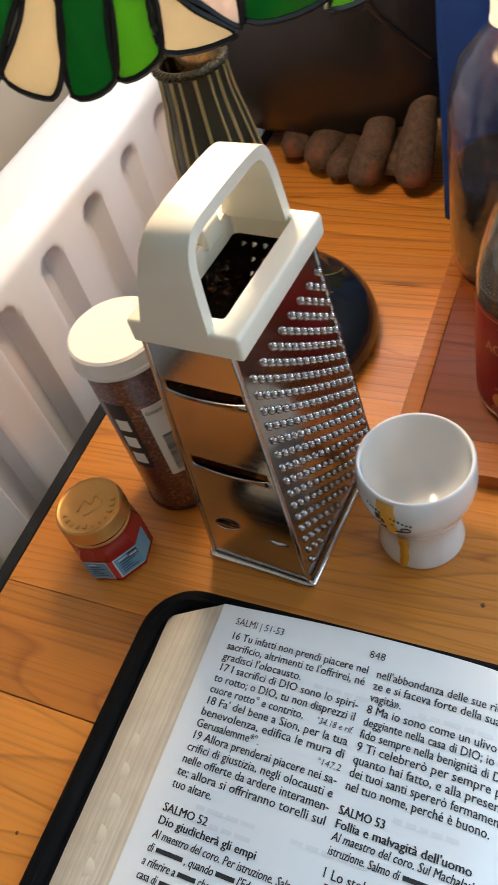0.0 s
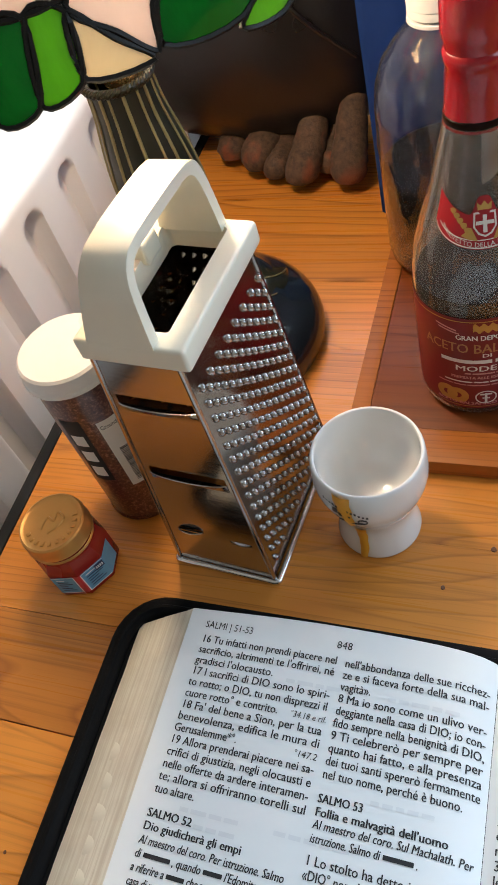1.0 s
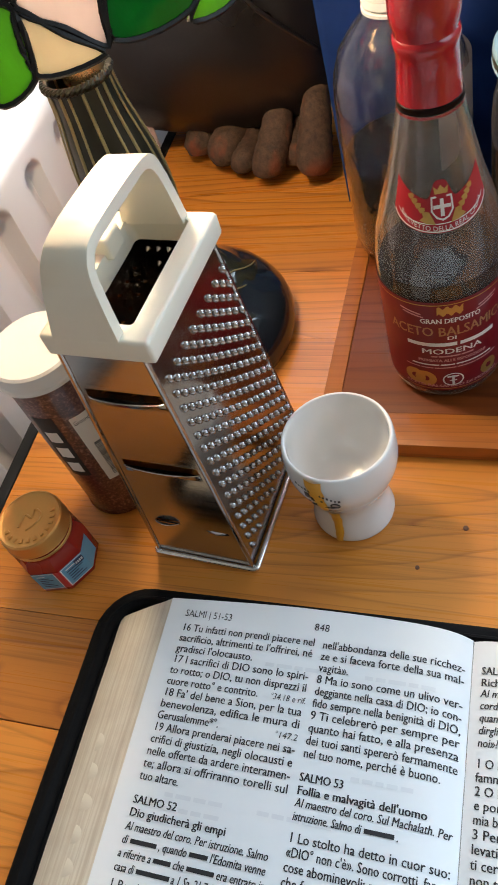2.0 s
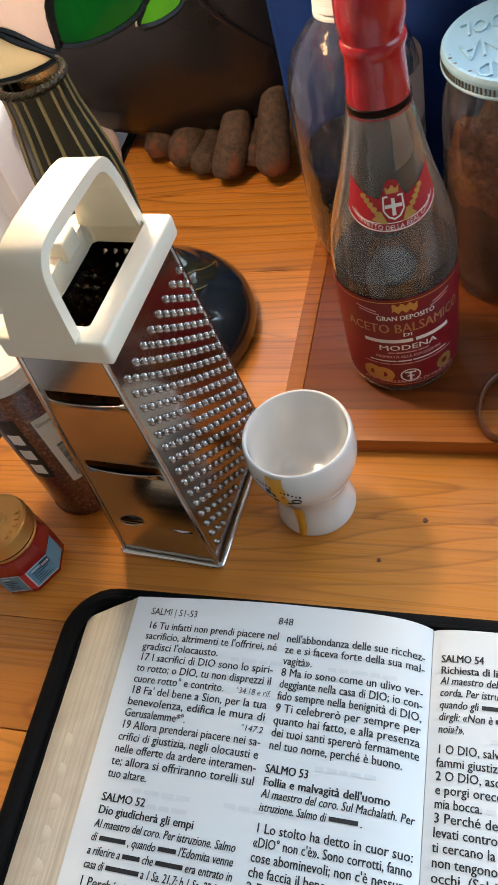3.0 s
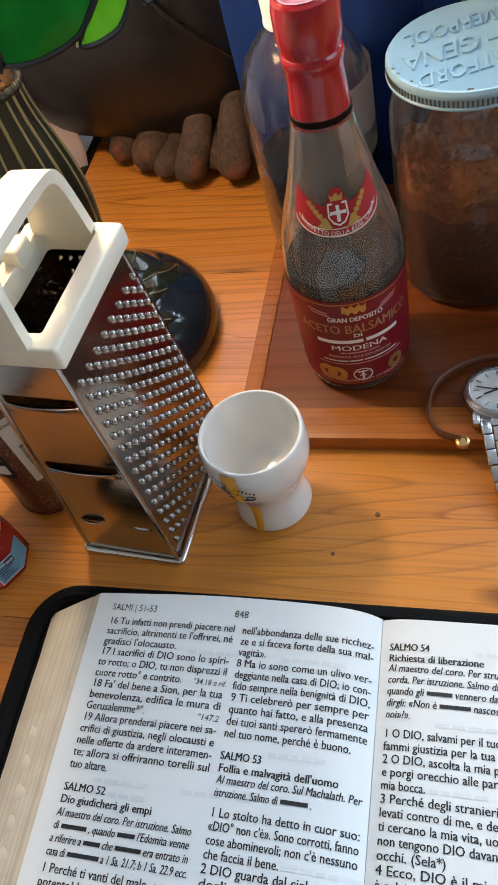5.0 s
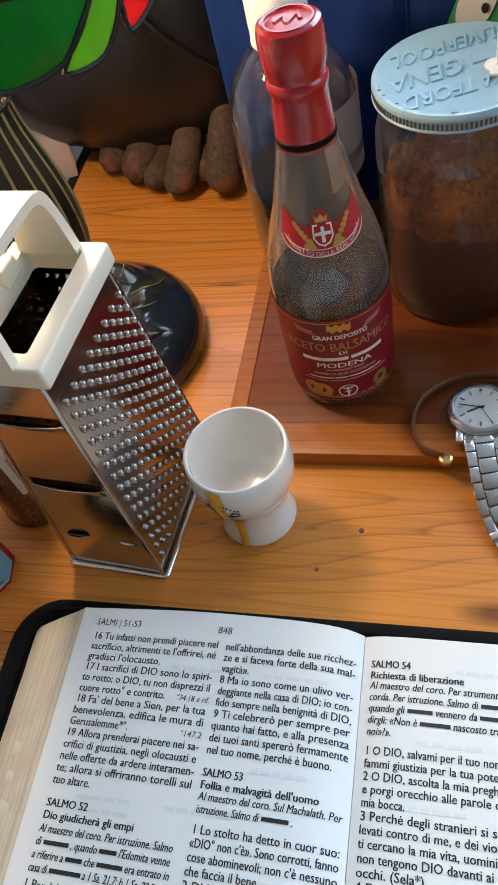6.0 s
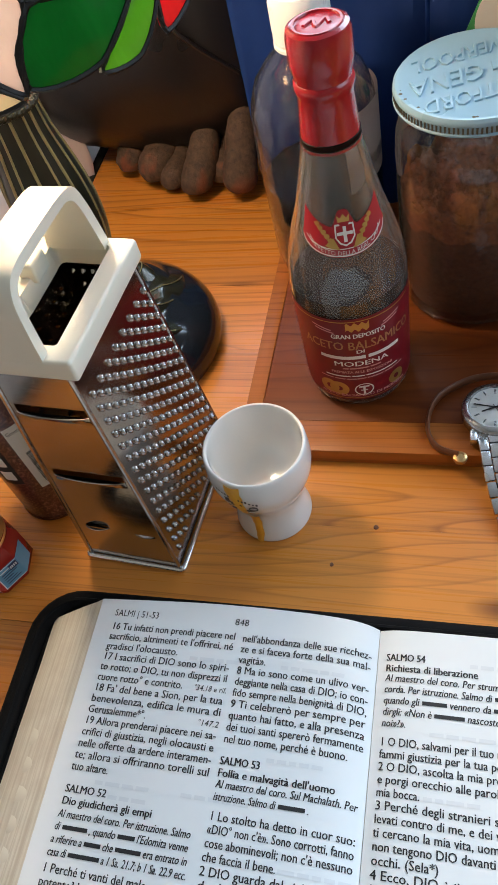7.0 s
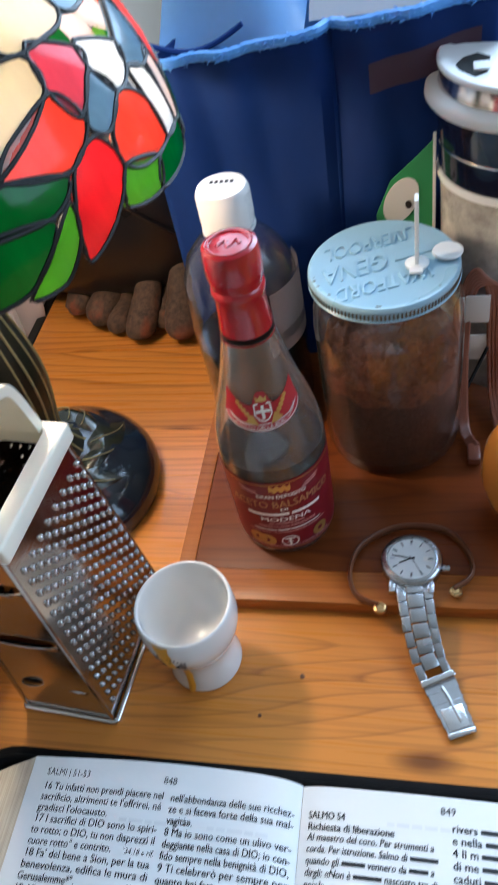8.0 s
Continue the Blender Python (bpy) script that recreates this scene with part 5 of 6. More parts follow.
# ---- leather cord bracelet ----
CORD = thing("leather_bracelet", "thin brown leather bracelet with brass snaps lying open", "bracelet", (0.1385, 0.0745, BZ))
loop = smooth_path([(0.000, -0.003, 0.003), (-0.0118, 0.0025, 0.003), (-0.0165, 0.0165, 0.0032), (-0.0120, 0.0340, 0.0035), (0.003, 0.0465, 0.0035), (0.0200, 0.0505, 0.0035), (0.0390, 0.0465, 0.0035), (0.0500, 0.0310, 0.0032), (0.0505, 0.0180, 0.003), (0.0410, 0.0090, 0.0030)], 7)
part("cord", tube(loop, 0.0013, 8, flat=2.2), STRAP, CORD)
for q in (loop[0], loop[-1]):
    part("snap", lathe([(0, 0), (0.0034, 0), (0.0038, 0.0012), (0.0034, 0.0026), (0.0022, 0.0030), (0.0018, 0.0024), (0, 0.0024)], 24), BRASS, CORD, "brass snap button").matrix_local = Matrix.Translation(q + Vector((0.001, -0.0015, -0.0018)))

# ---- stained glass table lamp ----
LX, LY = -0.078, 0.160
LAMP = thing("table_lamp", "stained glass table lamp with dark ribbed flower stem", "lamp", (LX, LY, 0))
foot = [(0, 0.0), (0.058, 0.0), (0.0650, 0.003), (0.0665, 0.009), (0.0645, 0.017), (0.0580, 0.026), (0.0470, 0.034), (0.0370, 0.041), (0.0, 0.046)]
part("foot", lathe([(p.x, p.z) for p in smooth_path([(r, 0, z) for r, z in foot], 3)], 64), BRONZE, LAMP, "dark glossy domed foot")
stemp = [(0.0300, 0.038), (0.0215, 0.046), (0.0165, 0.056), (0.0155, 0.066), (0.0180, 0.080), (0.0212, 0.095), (0.0228, 0.112), (0.0220, 0.130), (0.0196, 0.146), (0.0168, 0.162), (0.0158, 0.176)]


def stem_x(z):
    """The stem leans a little towards the wall."""
    return -0.0045 * step(0.04, 0.18, z)


stem_fine = [(p.x, p.z) for p in smooth_path([(r, 0, z) for r, z in stemp], 4)]
bm = lathe(stem_fine, 60)
for q in bm.verts:
    q.co.x += stem_x(q.co.z)
part("stem", bm, STEM_DARK, LAMP, "dark olive gourd-shaped stem")
for k in range(16):
    a = 2 * math.pi * k / 16 + 0.05 * (k % 3)
    part("stem_rib", tube([(stem_x(z) + (r + 0.0002) * math.cos(a + 0.5 * (z - 0.04)), (r + 0.0002) * math.sin(a + 0.5 * (z - 0.04)), z) for r, z in stem_fine], 0.0009 if k % 2 else 0.0007, 6), STEM_PALE, LAMP)
bm = bmesh.new()
for k in range(2):
    pts = []
    for q in range(160):
        a = 2 * math.pi * q / 160
        pts.append((stem_x(0.18) + (0.0162 + 0.0011 * math.cos(22 * a + math.pi * k)) * math.cos(a), (0.0162 + 0.0011 * math.cos(22 * a + math.pi * k)) * math.sin(a), 0.1775 + 0.0011 * math.sin(22 * a + math.pi * k)))
    tube(pts, 0.0013, 6, bm=bm, closed=True)
part("rope_collar", bm, STEM_DARK, LAMP, "twisted rope collar")
def foot_z(r):
    """The height of the foot's dome at a radius."""
    for (r1, z1), (r0, z0) in zip(foot[3:], foot[4:]):
        if r0 <= r <= r1:
            return lerp(z0, z1, (r - r0) / (r1 - r0))
    return 0.041 if r > 0.034 else 0.0425


# leaves in relief on the foot
LEAF_OLIVE = plain("olive_bronze_leaf", (0.022, 0.024, 0.013), 0.20, 0.2, vary=0.5, grain=90, bump=0.4, Coat_Weight=0.4)
for k in range(11):
    a0 = 2 * math.pi * k / 11 + 0.25 + 0.13 * (k % 2)

    def leaf(u, v, a0=a0):
        t = u
        wdt = 0.80 * math.sin(math.pi * min(1, t * 0.98 + 0.02) ** 0.75) ** 1.1
        a = a0 + (v - 0.5) * wdt + 0.55 * t * t
        r = lerp(0.026, 0.0500 + 0.005 * math.sin(5 * a0), t)
        z = foot_z(r) + 0.0004 + 0.0026 * (1 - abs(2 * v - 1)) * math.sin(math.pi * t)
        return (r * math.cos(a), r * math.sin(a), z)
    part("relief_leaf", sheet(14, 6, leaf), LEAF_OLIVE, LAMP)
    part("leaf_vein", tube([Vector(leaf(q / 10, 0.5)) + Vector((0, 0, 0.0003)) for q in range(1, 10)], 0.0004, 5), STEM_PALE, LAMP)
part("lamp_socket", lathe([(0.0105, 0.177), (0.0105, 0.252), (0.0, 0.253)], 24), BRASS, LAMP)
bulb_mat = Mat("warm_bulb", (1, 0.9, 0.75), 0.4)
bulb_mat.set("Emission Color", (1.0, 0.66, 0.32, 1)), bulb_mat.set("Emission Strength", 12.0)
bulb = part("light_bulb", lathe([(0, 0.254), (0.011, 0.256), (0.0175, 0.272), (0.0190, 0.288), (0.0150, 0.302), (0.0, 0.310)], 28), bulb_mat.mat, LAMP, "warm glowing bulb")
bulb.visible_shadow = False
SH_R, SH_Z, SH_H = 0.136, 0.230, 0.130


def dome_pt(th, ph, off=0.0):
    a, b = radians(th), radians(ph)
    return Vector(((SH_R + off) * math.cos(b) * math.cos(a), (SH_R + off) * math.cos(b) * math.sin(a), SH_Z + (SH_H + off) * math.sin(b)))


SHADE = part("shade_frame", tube([dome_pt(k * 6, 74) for k in range(60)], 0.0022, 8, closed=True), LEAD, LAMP, "dark metal crown ring")
part("finial", lathe([(0, 0.352), (0.036, 0.353), (0.040, 0.357), (0.016, 0.362), (0.006, 0.366), (0.0075, 0.374), (0, 0.380)], 32), LEAD, LAMP)
for k in range(3):
    a = radians(30 + 120 * k)
    part("shade_arm", tube([(0.0125 * math.cos(a), 0.0125 * math.sin(a), 0.200), (0.030 * math.cos(a), 0.030 * math.sin(a), 0.353)], 0.0014, 6), LEAD, LAMP)


def glass(material, outline):
    """One pane of the shade with its lead line, from corners in degrees round and up the dome."""
    curved = smooth_path([(t, p, 0) for t, p in outline], 5, closed=True)
    n = len(outline)
    pts = []
    for k in range(n):
        (t0, p0), (t1, p1) = outline[k], outline[(k + 1) % n]
        for s in range(5):
            q = curved[5 * k + s]
            pts.append((lerp(lerp(t0, t1, s / 5), q.x, 0.8), lerp(lerp(p0, p1, s / 5), q.y, 0.8)))
    cx, cy = sum(p[0] for p in pts) / len(pts), sum(p[1] for p in pts) / len(pts)
    bm = bmesh.new()
    layers = []
    for off in (0.0, -0.0022):
        rim_v = [bm.verts.new(dome_pt(*p, off)) for p in pts]
        mid_v = [bm.verts.new(dome_pt(lerp(cx, p[0], 0.5), lerp(cy, p[1], 0.5), off + 0.0004)) for p in pts]
        c = bm.verts.new(dome_pt(cx, cy, off + 0.0005))
        for k in range(len(pts)):
            q = (k + 1) % len(pts)
            bm.faces.new((rim_v[k], rim_v[q], mid_v[q], mid_v[k]))
            bm.faces.new((mid_v[k], mid_v[q], c))
        layers.append(rim_v)
    for k in range(len(pts)):
        q = (k + 1) % len(pts)
        bm.faces.new((layers[0][k], layers[0][q], layers[1][q], layers[1][k]))
    pane = part("pane", bm, material, LAMP)
    part("lead_line", tube([dome_pt(*p, -0.0002) for p in pts], 0.00112, 6, closed=True, flat=0.9), LEAD, pane)


MOTIF = (
    (G_RED, ((-19, 18.5), (-16.3, 12), (-23, 5.5), (-31, 2.3), (-30.3, 9.5), (-26, 16.8))),
    (G_ORANGE, ((-22, 27.5), (-19, 21), (-27, 16.6), (-38.3, 20.3), (-34.5, 24.5))),
    (G_GREEN, ((-28, 16.3), (-33.6, 12.3), (-49, 14.6), (-44, 19.2), (-38.3, 20.2))),
    (G_GREEN, ((-33.8, 11.8), (-42.5, 3.6), (-53.2, 4.6), (-49, 14))),
    (G_LIME, ((-30, 13), (-31, 7), (-36.5, 1.6), (-43, 2.4), (-36.5, 8))),
    (G_CREAM, ((-22.3, 34), (-22.8, 28), (-38.5, 21), (-44, 24), (-36, 34))),
    (G_ROSE, ((-19.5, 35), (-9.5, 30), (-11, 27), (-19.6, 22), (-22.3, 28))),
    (G_CLEAR, ((-9, 31), (2, 26), (-2, 21.5), (-8, 21), (-10.8, 27))),
    (G_BLUE, ((-11.8, 26.5), (-8, 21.5), (-15.5, 17.5), (-19.2, 20.5))),
    (G_ORANGE, ((-7.5, 21), (-1, 16.6), (0, 8), (-11, 8.6), (-16.2, 12), (-15, 17))),
    (G_CLEAR, ((-0.5, 22), (6, 19), (8, 7.6), (0.6, 8), (-0.6, 16.4))),
    (G_LIME, ((-16, 11.6), (-6, 7.8), (-9, 2.6), (-19.5, 5.6))),
    (G_GREEN, ((-5.5, 7.4), (10, 6.6), (9, 1), (-8, 2.4))),
    (G_CREAM, ((-63.4, 4.0), (-54.6, 3.4), (-58.5, 7.4), (-63.0, 12))),
    (G_LIME, ((-67.6, 13), (-63.0, 12), (-64.0, 3.8), (-69.8, 2.3))),
    (G_GREEN, ((-73.6, 12.6), (-68.0, 12.6), (-70.2, 2.3), (-76.2, 1.4))),
    (G_CREAM, ((-84.5, 5), (-78.1, 14), (-74.0, 12.8), (-75.6, 6), (-79.0, 1.4))),
    (G_GREEN, ((-104, 13), (-78.6, 14.4), (-85, 5), (-91, 1.6), (-106, 1.5))),
    (G_PINK, ((-62.6, 12.6), (-58, 8.0), (-54.0, 4.2), (-53, 9.2), (-49.4, 14.6), (-53.4, 21.4))),
    (G_PINK, ((-77.6, 14.8), (-63, 13.2), (-54, 22.4), (-66, 28))),
    (G_ORANGE, ((-104, 14), (-81, 15), (-67, 28.4), (-86, 33), (-104, 30))),
    (G_CREAM, ((-66, 28.8), (-53, 22.4), (-44.6, 19.8), (-44.6, 24.4), (-37, 34), (-60, 36))),
    (G_BLUE, ((2.2, 26.4), (0, 22.4), (6.4, 19.4), (14, 20), (14, 31))),
    (G_PINK, ((8.4, 19), (8.6, 7.4), (14, 7), (14, 19.6))),
)
for turn in (0, 120, 240):
    for mt, outline in MOTIF:
        glass(mt, [(t + turn, p) for t, p in outline])
upper = (G_BLUE, G_CREAM, G_CLEAR, G_ROSE, G_CREAM, G_BLUE, G_PINK, G_CLEAR)
for k in range(18):
    t = 20 * k - 6
    glass(upper[k % 8], [(t, 36), (t + 10, 34), (t + 20, 36), (t + 19, 54), (t + 1, 54)])
    glass(upper[(k + 3) % 8], [(t + 1, 54.6), (t + 19, 54.6), (t + 18, 73), (t + 2, 73)])


# ---- dark leather bag ----
def blob(name, parent, material, centre, size, power=2.6, lumps=0.05, seed=0.0, n=40, label="", sag=0.0):
    """A soft closed form: a rounded box with folds."""
    def place(u, v):
        a, b = 2 * math.pi * u, math.pi * (v - 0.5)
        f = lambda c, e: math.copysign(abs(c) ** (2 / power), c)
        d = Vector((f(math.cos(b), 0) * f(math.cos(a), 0), f(math.cos(b), 0) * f(math.sin(a), 0), f(math.sin(b), 0)))
        k = 1 + lumps * noise.noise(d * 1.8 + Vector((seed, 0, 0))) + 0.4 * lumps * noise.noise(d * 5 + Vector((seed, 3, 0)))
        p = Vector((d.x * size[0], d.y * size[1], d.z * size[2])) * k
        p.z -= sag * (d.x * d.x)
        return Vector(centre) + p
    return part(name, sheet(n, n // 2, place), material, parent, label)


DBAG = thing("leather_bag", "dark brown smooth leather bag slumped on the table", "bag", (-0.100, 0.410, 0))
blob("bag_body", DBAG, LEATHER_BLACK, (0, 0, 0.098), (0.135, 0.085, 0.098), 2.3, 0.05, 2.0, 56)
part("seam", tube(smooth_path([(0.020, -0.078, 0.175), (0.050, -0.084, 0.125), (0.085, -0.072, 0.085)], 8), 0.0016, 6), LEATHER_BLACK, DBAG)
part("bag_strap", tube(smooth_path([(-0.08, 0.0, 0.185), (-0.04, -0.02, 0.215), (0.03, -0.02, 0.215), (0.08, 0.0, 0.175)], 8), 0.006, 8, flat=0.5), LEATHER_BLACK, DBAG)

# ---- work gloves ----
GLV = thing("work_glove", "worn brown rubber work glove with rust red fingers", "glove", (-0.056, 0.333, 0))
fingers = [(-0.070, 0.017, 0.0125, 0.006), (-0.043, 0.000, 0.0145, 0.014), (-0.026, -0.010, 0.0112, 0.008), (-0.004, -0.021, 0.0140, 0.027), (0.014, -0.007, 0.0125, 0.014), (0.032, -0.022, 0.0140, 0.036)]
for k, (fx, fy, r, tall) in enumerate(fingers):
    lean_x = (0.004, 0.006, 0.003, 0.010, 0.004, 0.002)[k]
    path = smooth_path([(fx, fy, r * 0.55), (fx + 0.1 * lean_x, fy + 0.004, r + 0.004), (fx + 0.5 * lean_x, fy + 0.016, r + tall * 0.5), (fx + lean_x, fy + 0.034, r + tall), (fx + 1.3 * lean_x, fy + 0.060, r + tall * 1.05)], 6)
    n = len(path)
    rad = [(1 - 0.25 * max(0, i / n - 0.45)) * r * (0.35 + 0.65 * min(1, (i / (n * 0.16))) ** 0.5) * (1 + 0.09 * noise.noise((i * 0.5, k * 3.0, 0))) if i < n * 0.2 else r * (1 + 0.10 * noise.noise((i * 0.45, k * 3.0, 1))) for i in range(n)]
    rad = [0.92 * q * (1 - 0.38 * step(0.35, 1.0, i / n)) * (1 + 0.02 * math.sin(i * 1.9 + k)) for i, q in enumerate(rad)]
    bm = tube(path, rad, 18, flat=0.9)
    for q in bm.verts:
        q.co += 0.0008 * Vector(noise.noise_vector(q.co * 70 + Vector((k, 0, 0)))) + 0.0018 * Vector(noise.noise_vector(q.co * 26 + Vector((0, k, 0)))) * min(1, q.co.z / 0.01)
    part("finger", bm, GLOVE, GLV)
blob("palm", GLV, GLOVE, (-0.010, 0.068, 0.034), (0.062, 0.030, 0.030), 2.4, 0.12, 5.0, 36)

# ---- cloth beside the lamp ----
CLOTH = thing("cloth_corner", "pale lilac cloth corner hanging at the table edge", "cloth", (-0.176, 0.354, 0))
part("cloth", sheet(14, 14, lambda u, v: (lerp(-0.030, 0.004 + 0.012 * math.sin(math.pi * v), u), 0.003 * math.sin(7 * u), -0.02 + 0.085 * v + 0.01 * (1 - u) * v)), LACE, CLOTH)
CLOTH.children[0].modifiers.new("thickness", "SOLIDIFY").thickness = 0.0015

# ---- navy shopping bag ----
SBAG = thing("shopping_bag", "navy blue cloth shopping bag with bright blue lining", "bag", (0.0, 0.0, 0))
X0, X1, YF, YB, ZT = 0.004, 0.205, 0.288, 0.420, 0.220


def bag_front(u, v):
    x = lerp(X0 - 0.006 * v, X1, u)
    z = ZT * v + 0.020 * u * v
    y = YF + 0.014 * v - 0.010 * math.sin(math.pi * u) * math.sin(math.pi * v) + (0.012 * noise.noise((u * 4, v * 2.2, 1)) + 0.007 * noise.noise((u * 9 + v, v * 1.6, 6))) * min(1, 4 * v) + 0.006 * step(0.52, 0.56, u) * (1 - step(0.56, 0.62, u))
    return (x, y, z)


FLAP_BLUE = plain("sky_blue_nylon", (0.24, 0.47, 0.86), 0.42, vary=0.15, grain=50, bump=0.3)
front = part("front_panel", sheet(50, 40, bag_front), NAVY, SBAG, "navy cloth front")
left = part("side_panel", sheet(24, 30, lambda u, v: (X0 - 0.006 * v + 0.018 * math.sin(math.pi * u) * v, lerp(YF + 0.014 * v + 0.006 * noise.noise((0, v * 3, 1)), YB, u), ZT * v)), NAVY, SBAG)
right = part("side_panel", sheet(24, 30, lambda u, v: (X1 - 0.012 * math.sin(math.pi * u) * v, lerp(YF + 0.014 * v + 0.006 * noise.noise((4, v * 3, 1)), YB, u), (ZT + 0.020) * v)), NAVY, SBAG)
back = part("back_panel", sheet(30, 30, lambda u, v: (lerp(X0 - 0.006 * v, X1, u), YB + 0.01 * v, ZT * v * 1.25)), FLAP_BLUE, SBAG, "bright blue lining")
for ob in (front, left, right, back):
    ob.modifiers.new("thickness", "SOLIDIFY").thickness = 0.0018
rim_path = [Vector(bag_front(k / 150, 1.0)) + Vector((0, 0.0006 * noise.noise((k * 0.9, 3, 1)), 0.0005 + 0.0005 * noise.noise((k * 0.37, 7, 2)))) for k in range(151)]
part("top_binding", tube(rim_path, [0.0032 + 0.0006 * noise.noise((k * 0.83, 0, 4)) for k in range(151)], 8), BAG_BLUE, SBAG, "bright blue bound top edge")
rng = random.Random(21)
bm = bmesh.new()
for k in range(900):
    a = Vector(bag_front(rng.random(), 1.0)) + Vector((0, rng.uniform(-0.003, 0.003), rng.uniform(-0.002, 0.002)))
    b = a + Vector((rng.uniform(-0.003, 0.003), rng.uniform(-0.003, 0.001), rng.uniform(-0.002, 0.0026)))
    tube([a, a.lerp(b, 0.5) + Vector((rng.uniform(-0.001, 0.001), 0, 0.0005)), b], [0.0005, 0.0004, 0.0002], 4, bm=bm)
tagged(part("frayed_threads", bm, BAG_BLUE, SBAG, "frayed bright blue threads"), kind="stuff")
part("seam_piping", tube([Vector(bag_front(0.555, k / 20)) + Vector((0, -0.001, 0)) for k in range(21)], 0.0020, 8), NAVY, SBAG, "piped upright seam")
part("inner_pocket", sheet(20, 14, lambda u, v: (lerp(0.004, 0.095, u), 0.335 + 0.045 * v + 0.008 * math.sin(5 * u), 0.214 + 0.055 * math.sin(math.pi * min(1, u * 0.9 + 0.1)) * v + 0.01 * v)), FLAP_BLUE, SBAG, "bright blue folded flap")
part("zip", tube([(lerp(0.0, 0.060, k / 12), 0.322 + 0.012 * k / 12, 0.228 - 0.010 * math.sin(math.pi * k / 12)) for k in range(13)], 0.0030, 6, flat=0.5), NAVY, SBAG)
part("grey_panel", sheet(14, 8, lambda u, v: (lerp(0.10, 0.19, u), 0.33 + 0.05 * v, 0.226 + 0.035 * v)), plain("grey_lining", (0.50, 0.52, 0.56), 0.6), SBAG)
part("brand_patch", sheet(14, 4, lambda u, v: Vector(bag_front(lerp(0.66, 0.95, u), lerp(0.87, 0.94, v) - 0.03 * (1 - u))) + Vector((0, -0.0022, 0))), plain("dim_red_patch", (0.06, 0.028, 0.05), 0.7), SBAG, "dull red woven patch")

CARD = thing("green_card", "green printed card with white oval behind the jar", "card", (0.1370, 0.2790, 0))
card = part("card", prism([(-0.002, 0.0), (0.030, 0.0), (0.034, 0.175), (0.022, 0.163), (0.008, 0.150), (-0.001, 0.128)], -0.0006, 0.0006, axes="xzy"), GREEN, CARD)
part("oval", prism([(0.0140 + 0.0100 * math.cos(radians(a)) + 0.004 * math.sin(radians(a)), 0.1370 + 0.0150 * math.sin(radians(a))) for a in range(0, 360, 15)], -0.0012, -0.0007, axes="xzy"), WHITE_INK, CARD)
part("dot", prism([(0.0185 + 0.0020 * math.cos(radians(a)), 0.1345 + 0.0026 * math.sin(radians(a))) for a in range(0, 360, 30)], -0.0018, -0.0013, axes="xzy"), INK, CARD)
part("card_edge", box((0.0326, -0.0009, 0.0), (0.0345, 0.0009, 0.178), 0.0004), WHITE_INK, CARD)

# ---- travel cup ----
MUG = thing("travel_cup", "clear plastic travel cup with white drinking lid and dark band", "cup", (0.2220, 0.2860, 0))
FROST = clear("frosted_cup_plastic", (0.90, 0.92, 0.94), 0.16, 1.3, haze=0.55)
BAND = plain("glossy_ink_blue_band", (0.010, 0.013, 0.030), 0.10, vary=0.2)
part("cup_wall", shell([(0.0, 0.0), (0.030, 0.0), (0.041, 0.0), (0.0445, 0.004), (0.0460, 0.06), (0.0482, 0.152)], 0.0014, 56), FROST, MUG, "clear frosted wall")
part("dark_band", lathe([(0.0484, 0.156), (0.0494, 0.158), (0.0502, 0.1955), (0.0480, 0.1965), (0.0, 0.1966)], 64), BAND, MUG, "glossy dark band")
part("band_groove", lathe([(0.0498, 0.1728), (0.0501, 0.1732), (0.0501, 0.1740), (0.0498, 0.1744)], 64), CHROME, MUG)
part("white_ring", lathe([(0.0482, 0.1515), (0.0500, 0.1520), (0.0503, 0.1545), (0.0498, 0.1562), (0.0484, 0.1565)], 64), WHITE_PL, MUG, "thin white ring")
part("flange", lathe([(0.0480, 0.1966), (0.0562, 0.1968), (0.0574, 0.1985), (0.0570, 0.2010), (0.0545, 0.2035), (0.0500, 0.2046)], 72), WHITE_PL, MUG, "white flange of the lid")
part("lid_collar", lathe([(0.0500, 0.2040), (0.0498, 0.2045), (0.0494, 0.2138)], 72), CHROME, MUG, "mirror-like collar")
lid_top = part("lid_top", lathe([(0.0494, 0.2136), (0.0508, 0.2142), (0.0510, 0.2158), (0.0500, 0.2170), (0.0455, 0.2172), (0.0430, 0.2162), (0.0, 0.2160)], 72), WHITE_PL, MUG, "white flat drinking lid")
# the lid is closed; a black slab paints the darkness inside the slot
part("drinking_slot", prism([(-0.0415, -0.0135), (-0.0400, -0.0215), (-0.0330, -0.0290), (-0.0260, -0.0240), (-0.0240, -0.0080), (-0.0300, -0.0020), (-0.0375, -0.0060)], 0.2162, 0.2170), TRIM_HOLE_BLACK, lid_top, "black inlay as shade of the drinking opening")
part("slot_tab", box((-0.0330, -0.0240, 0.2168), (-0.0250, -0.0150, 0.2184), 0.0007), WHITE_PL, lid_top)

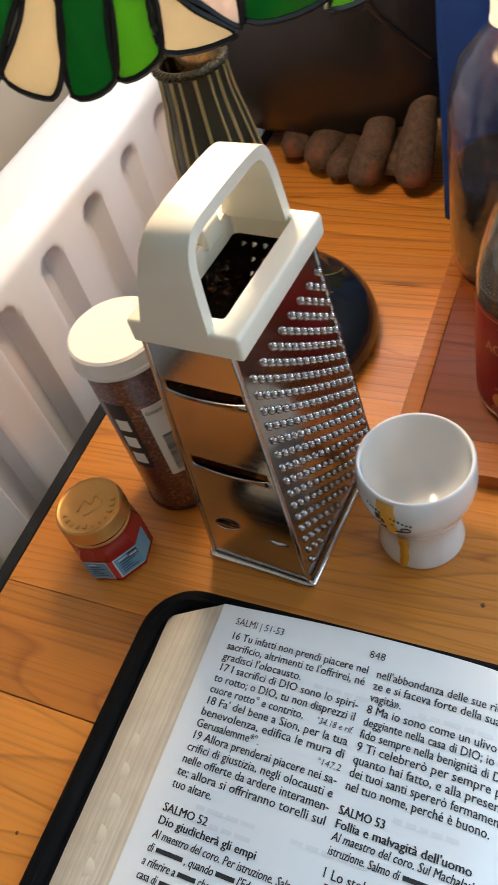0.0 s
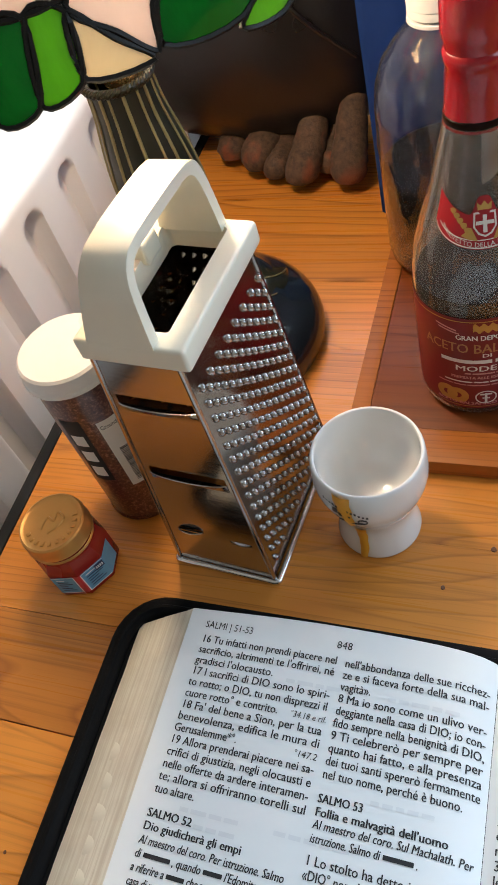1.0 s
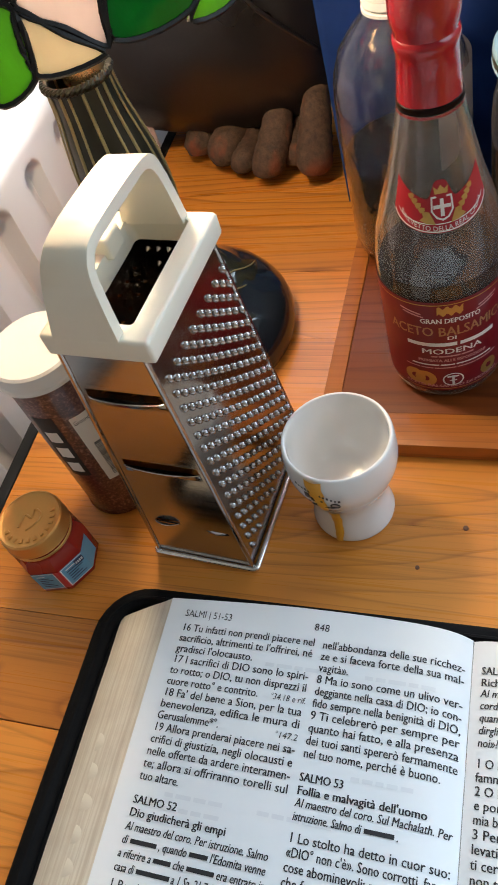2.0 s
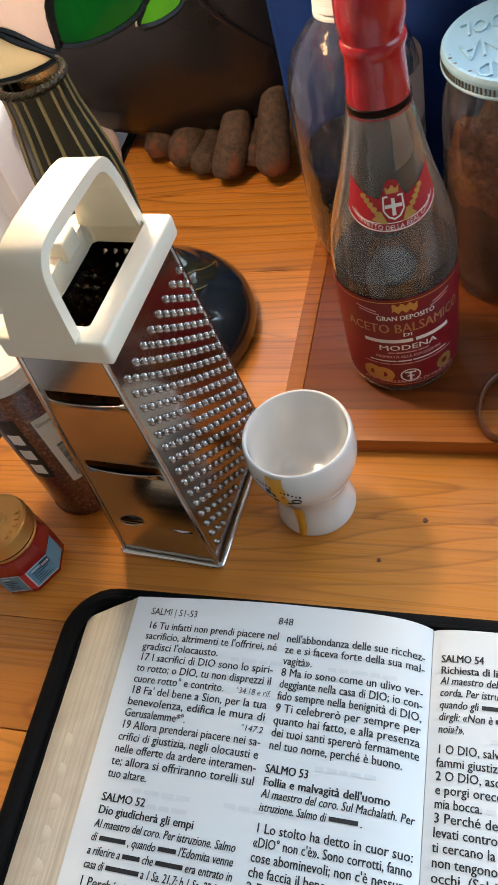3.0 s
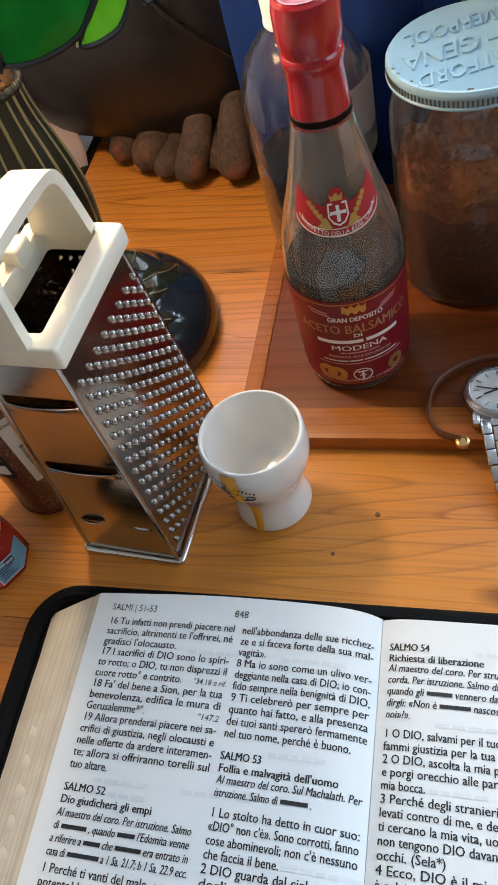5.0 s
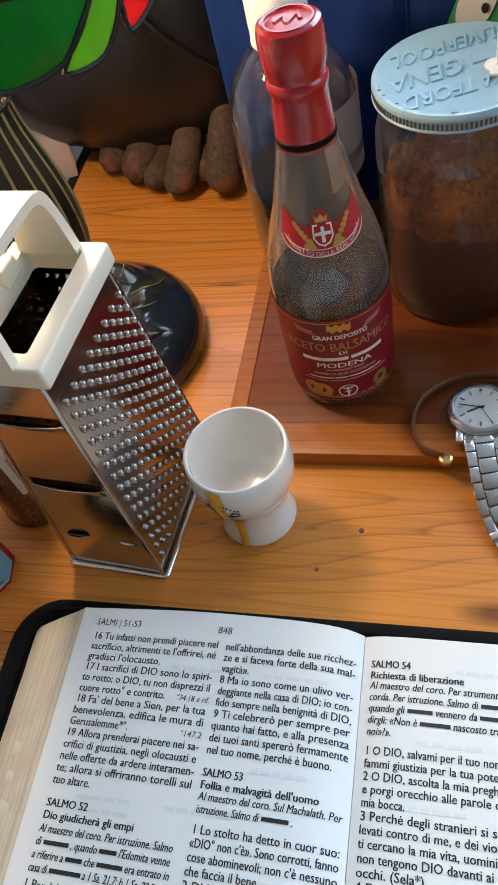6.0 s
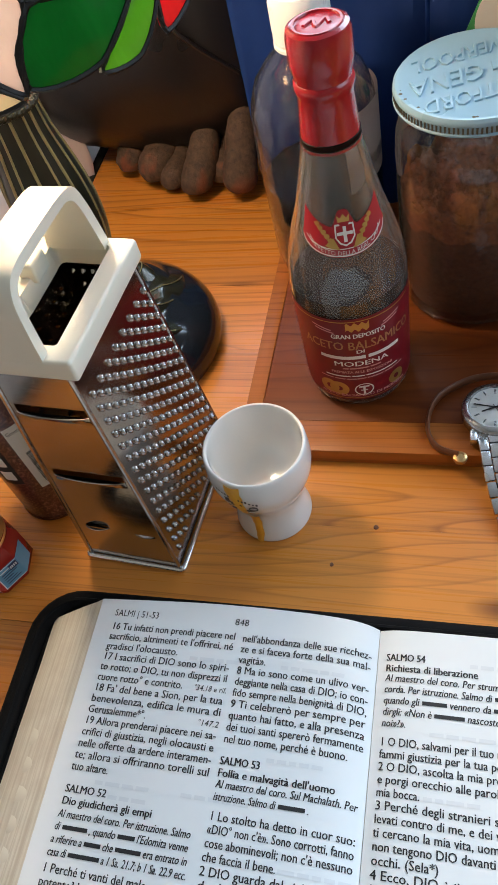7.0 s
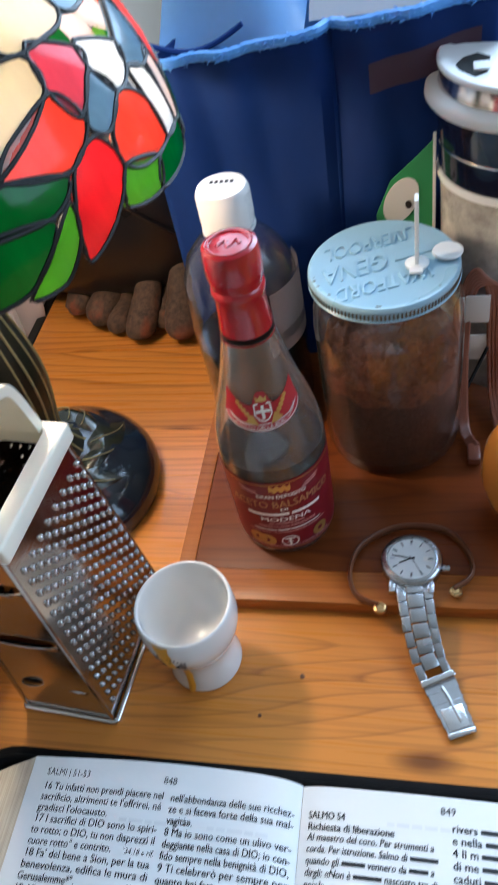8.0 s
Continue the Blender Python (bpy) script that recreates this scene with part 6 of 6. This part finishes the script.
# ---- cables ----
CAB = thing("cable_bundle", "coiled rosy brown cable bundle with black tie", "cable", (0.1985, 0.2200, BZ))
for k in range(6):
    o = 0.0022 * k
    part("cable", tube(smooth_path([(-0.006 + 0.4 * o, -0.034, 0.003 + 0.0006 * k), (-0.012 + 0.4 * o, -0.018, 0.010), (-0.014 + 0.5 * o, 0.004, 0.050), (-0.012 + 0.5 * o, 0.014 - 0.2 * o, 0.088 - 0.5 * o), (-0.004 + 0.3 * o, 0.015 - 0.2 * o, 0.104 - 0.8 * o), (0.003 + o, 0.012, 0.088), (0.005 + o, 0.008, 0.050), (0.008 + o, 0.004, 0.012), (0.012 + o, -0.030, 0.004)], 6), 0.0015, 7), CABLE, CAB)
part("cable_tie", tube(smooth_path([(-0.014, -0.016, 0.018), (-0.008, -0.004, 0.026), (0.004, 0.006, 0.052)], 5), 0.0012, 6), TRIM_HOLE_BLACK, CAB, "black twist tie")
part("plug", box((-0.008, -0.046, 0.0005), (0.0, -0.032, 0.0065), 0.002), CABLE, CAB)
for tz in (0.040, 0.070):
    part("paper_tag", box((-0.010, 0.0085, tz), (0.004, 0.0095, tz + 0.020), 0.0004), WHITE_INK, CAB)

# ---- orange bowl ----
ORB = thing("orange_cup", "amber orange glazed round cup on the board", "cup", (0.2320, 0.1400, BZ))
part("cup_body", lathe([(0, 0.002), (0.018, 0.0), (0.021, 0.002), (0.033, 0.018), (0.037, 0.034), (0.036, 0.050), (0.031, 0.062), (0.0295, 0.0635), (0.028, 0.062), (0.033, 0.050), (0.034, 0.034), (0.030, 0.018), (0, 0.006)], 48), ORANGE, ORB)

# ---- specks on the table ----
SPECK = plain("dried_crumb", (0.14, 0.05, 0.02), 0.6)
for x, y, r in ((0.0983, 0.0337, 0.0014), (0.0776, 0.0105, 0.0011), (-0.0886, -0.1424, 0.0008)):
    sp = thing("crumb", "tiny dark dried crumb on the table top", "crumb", (x, y, 0), group="crumbs on the table")
    part("crumb_body", lathe([(0, 0), (r, 0), (r * 0.8, r * 0.35), (0, r * 0.5)], 9, wobble=0.3), SPECK, sp)
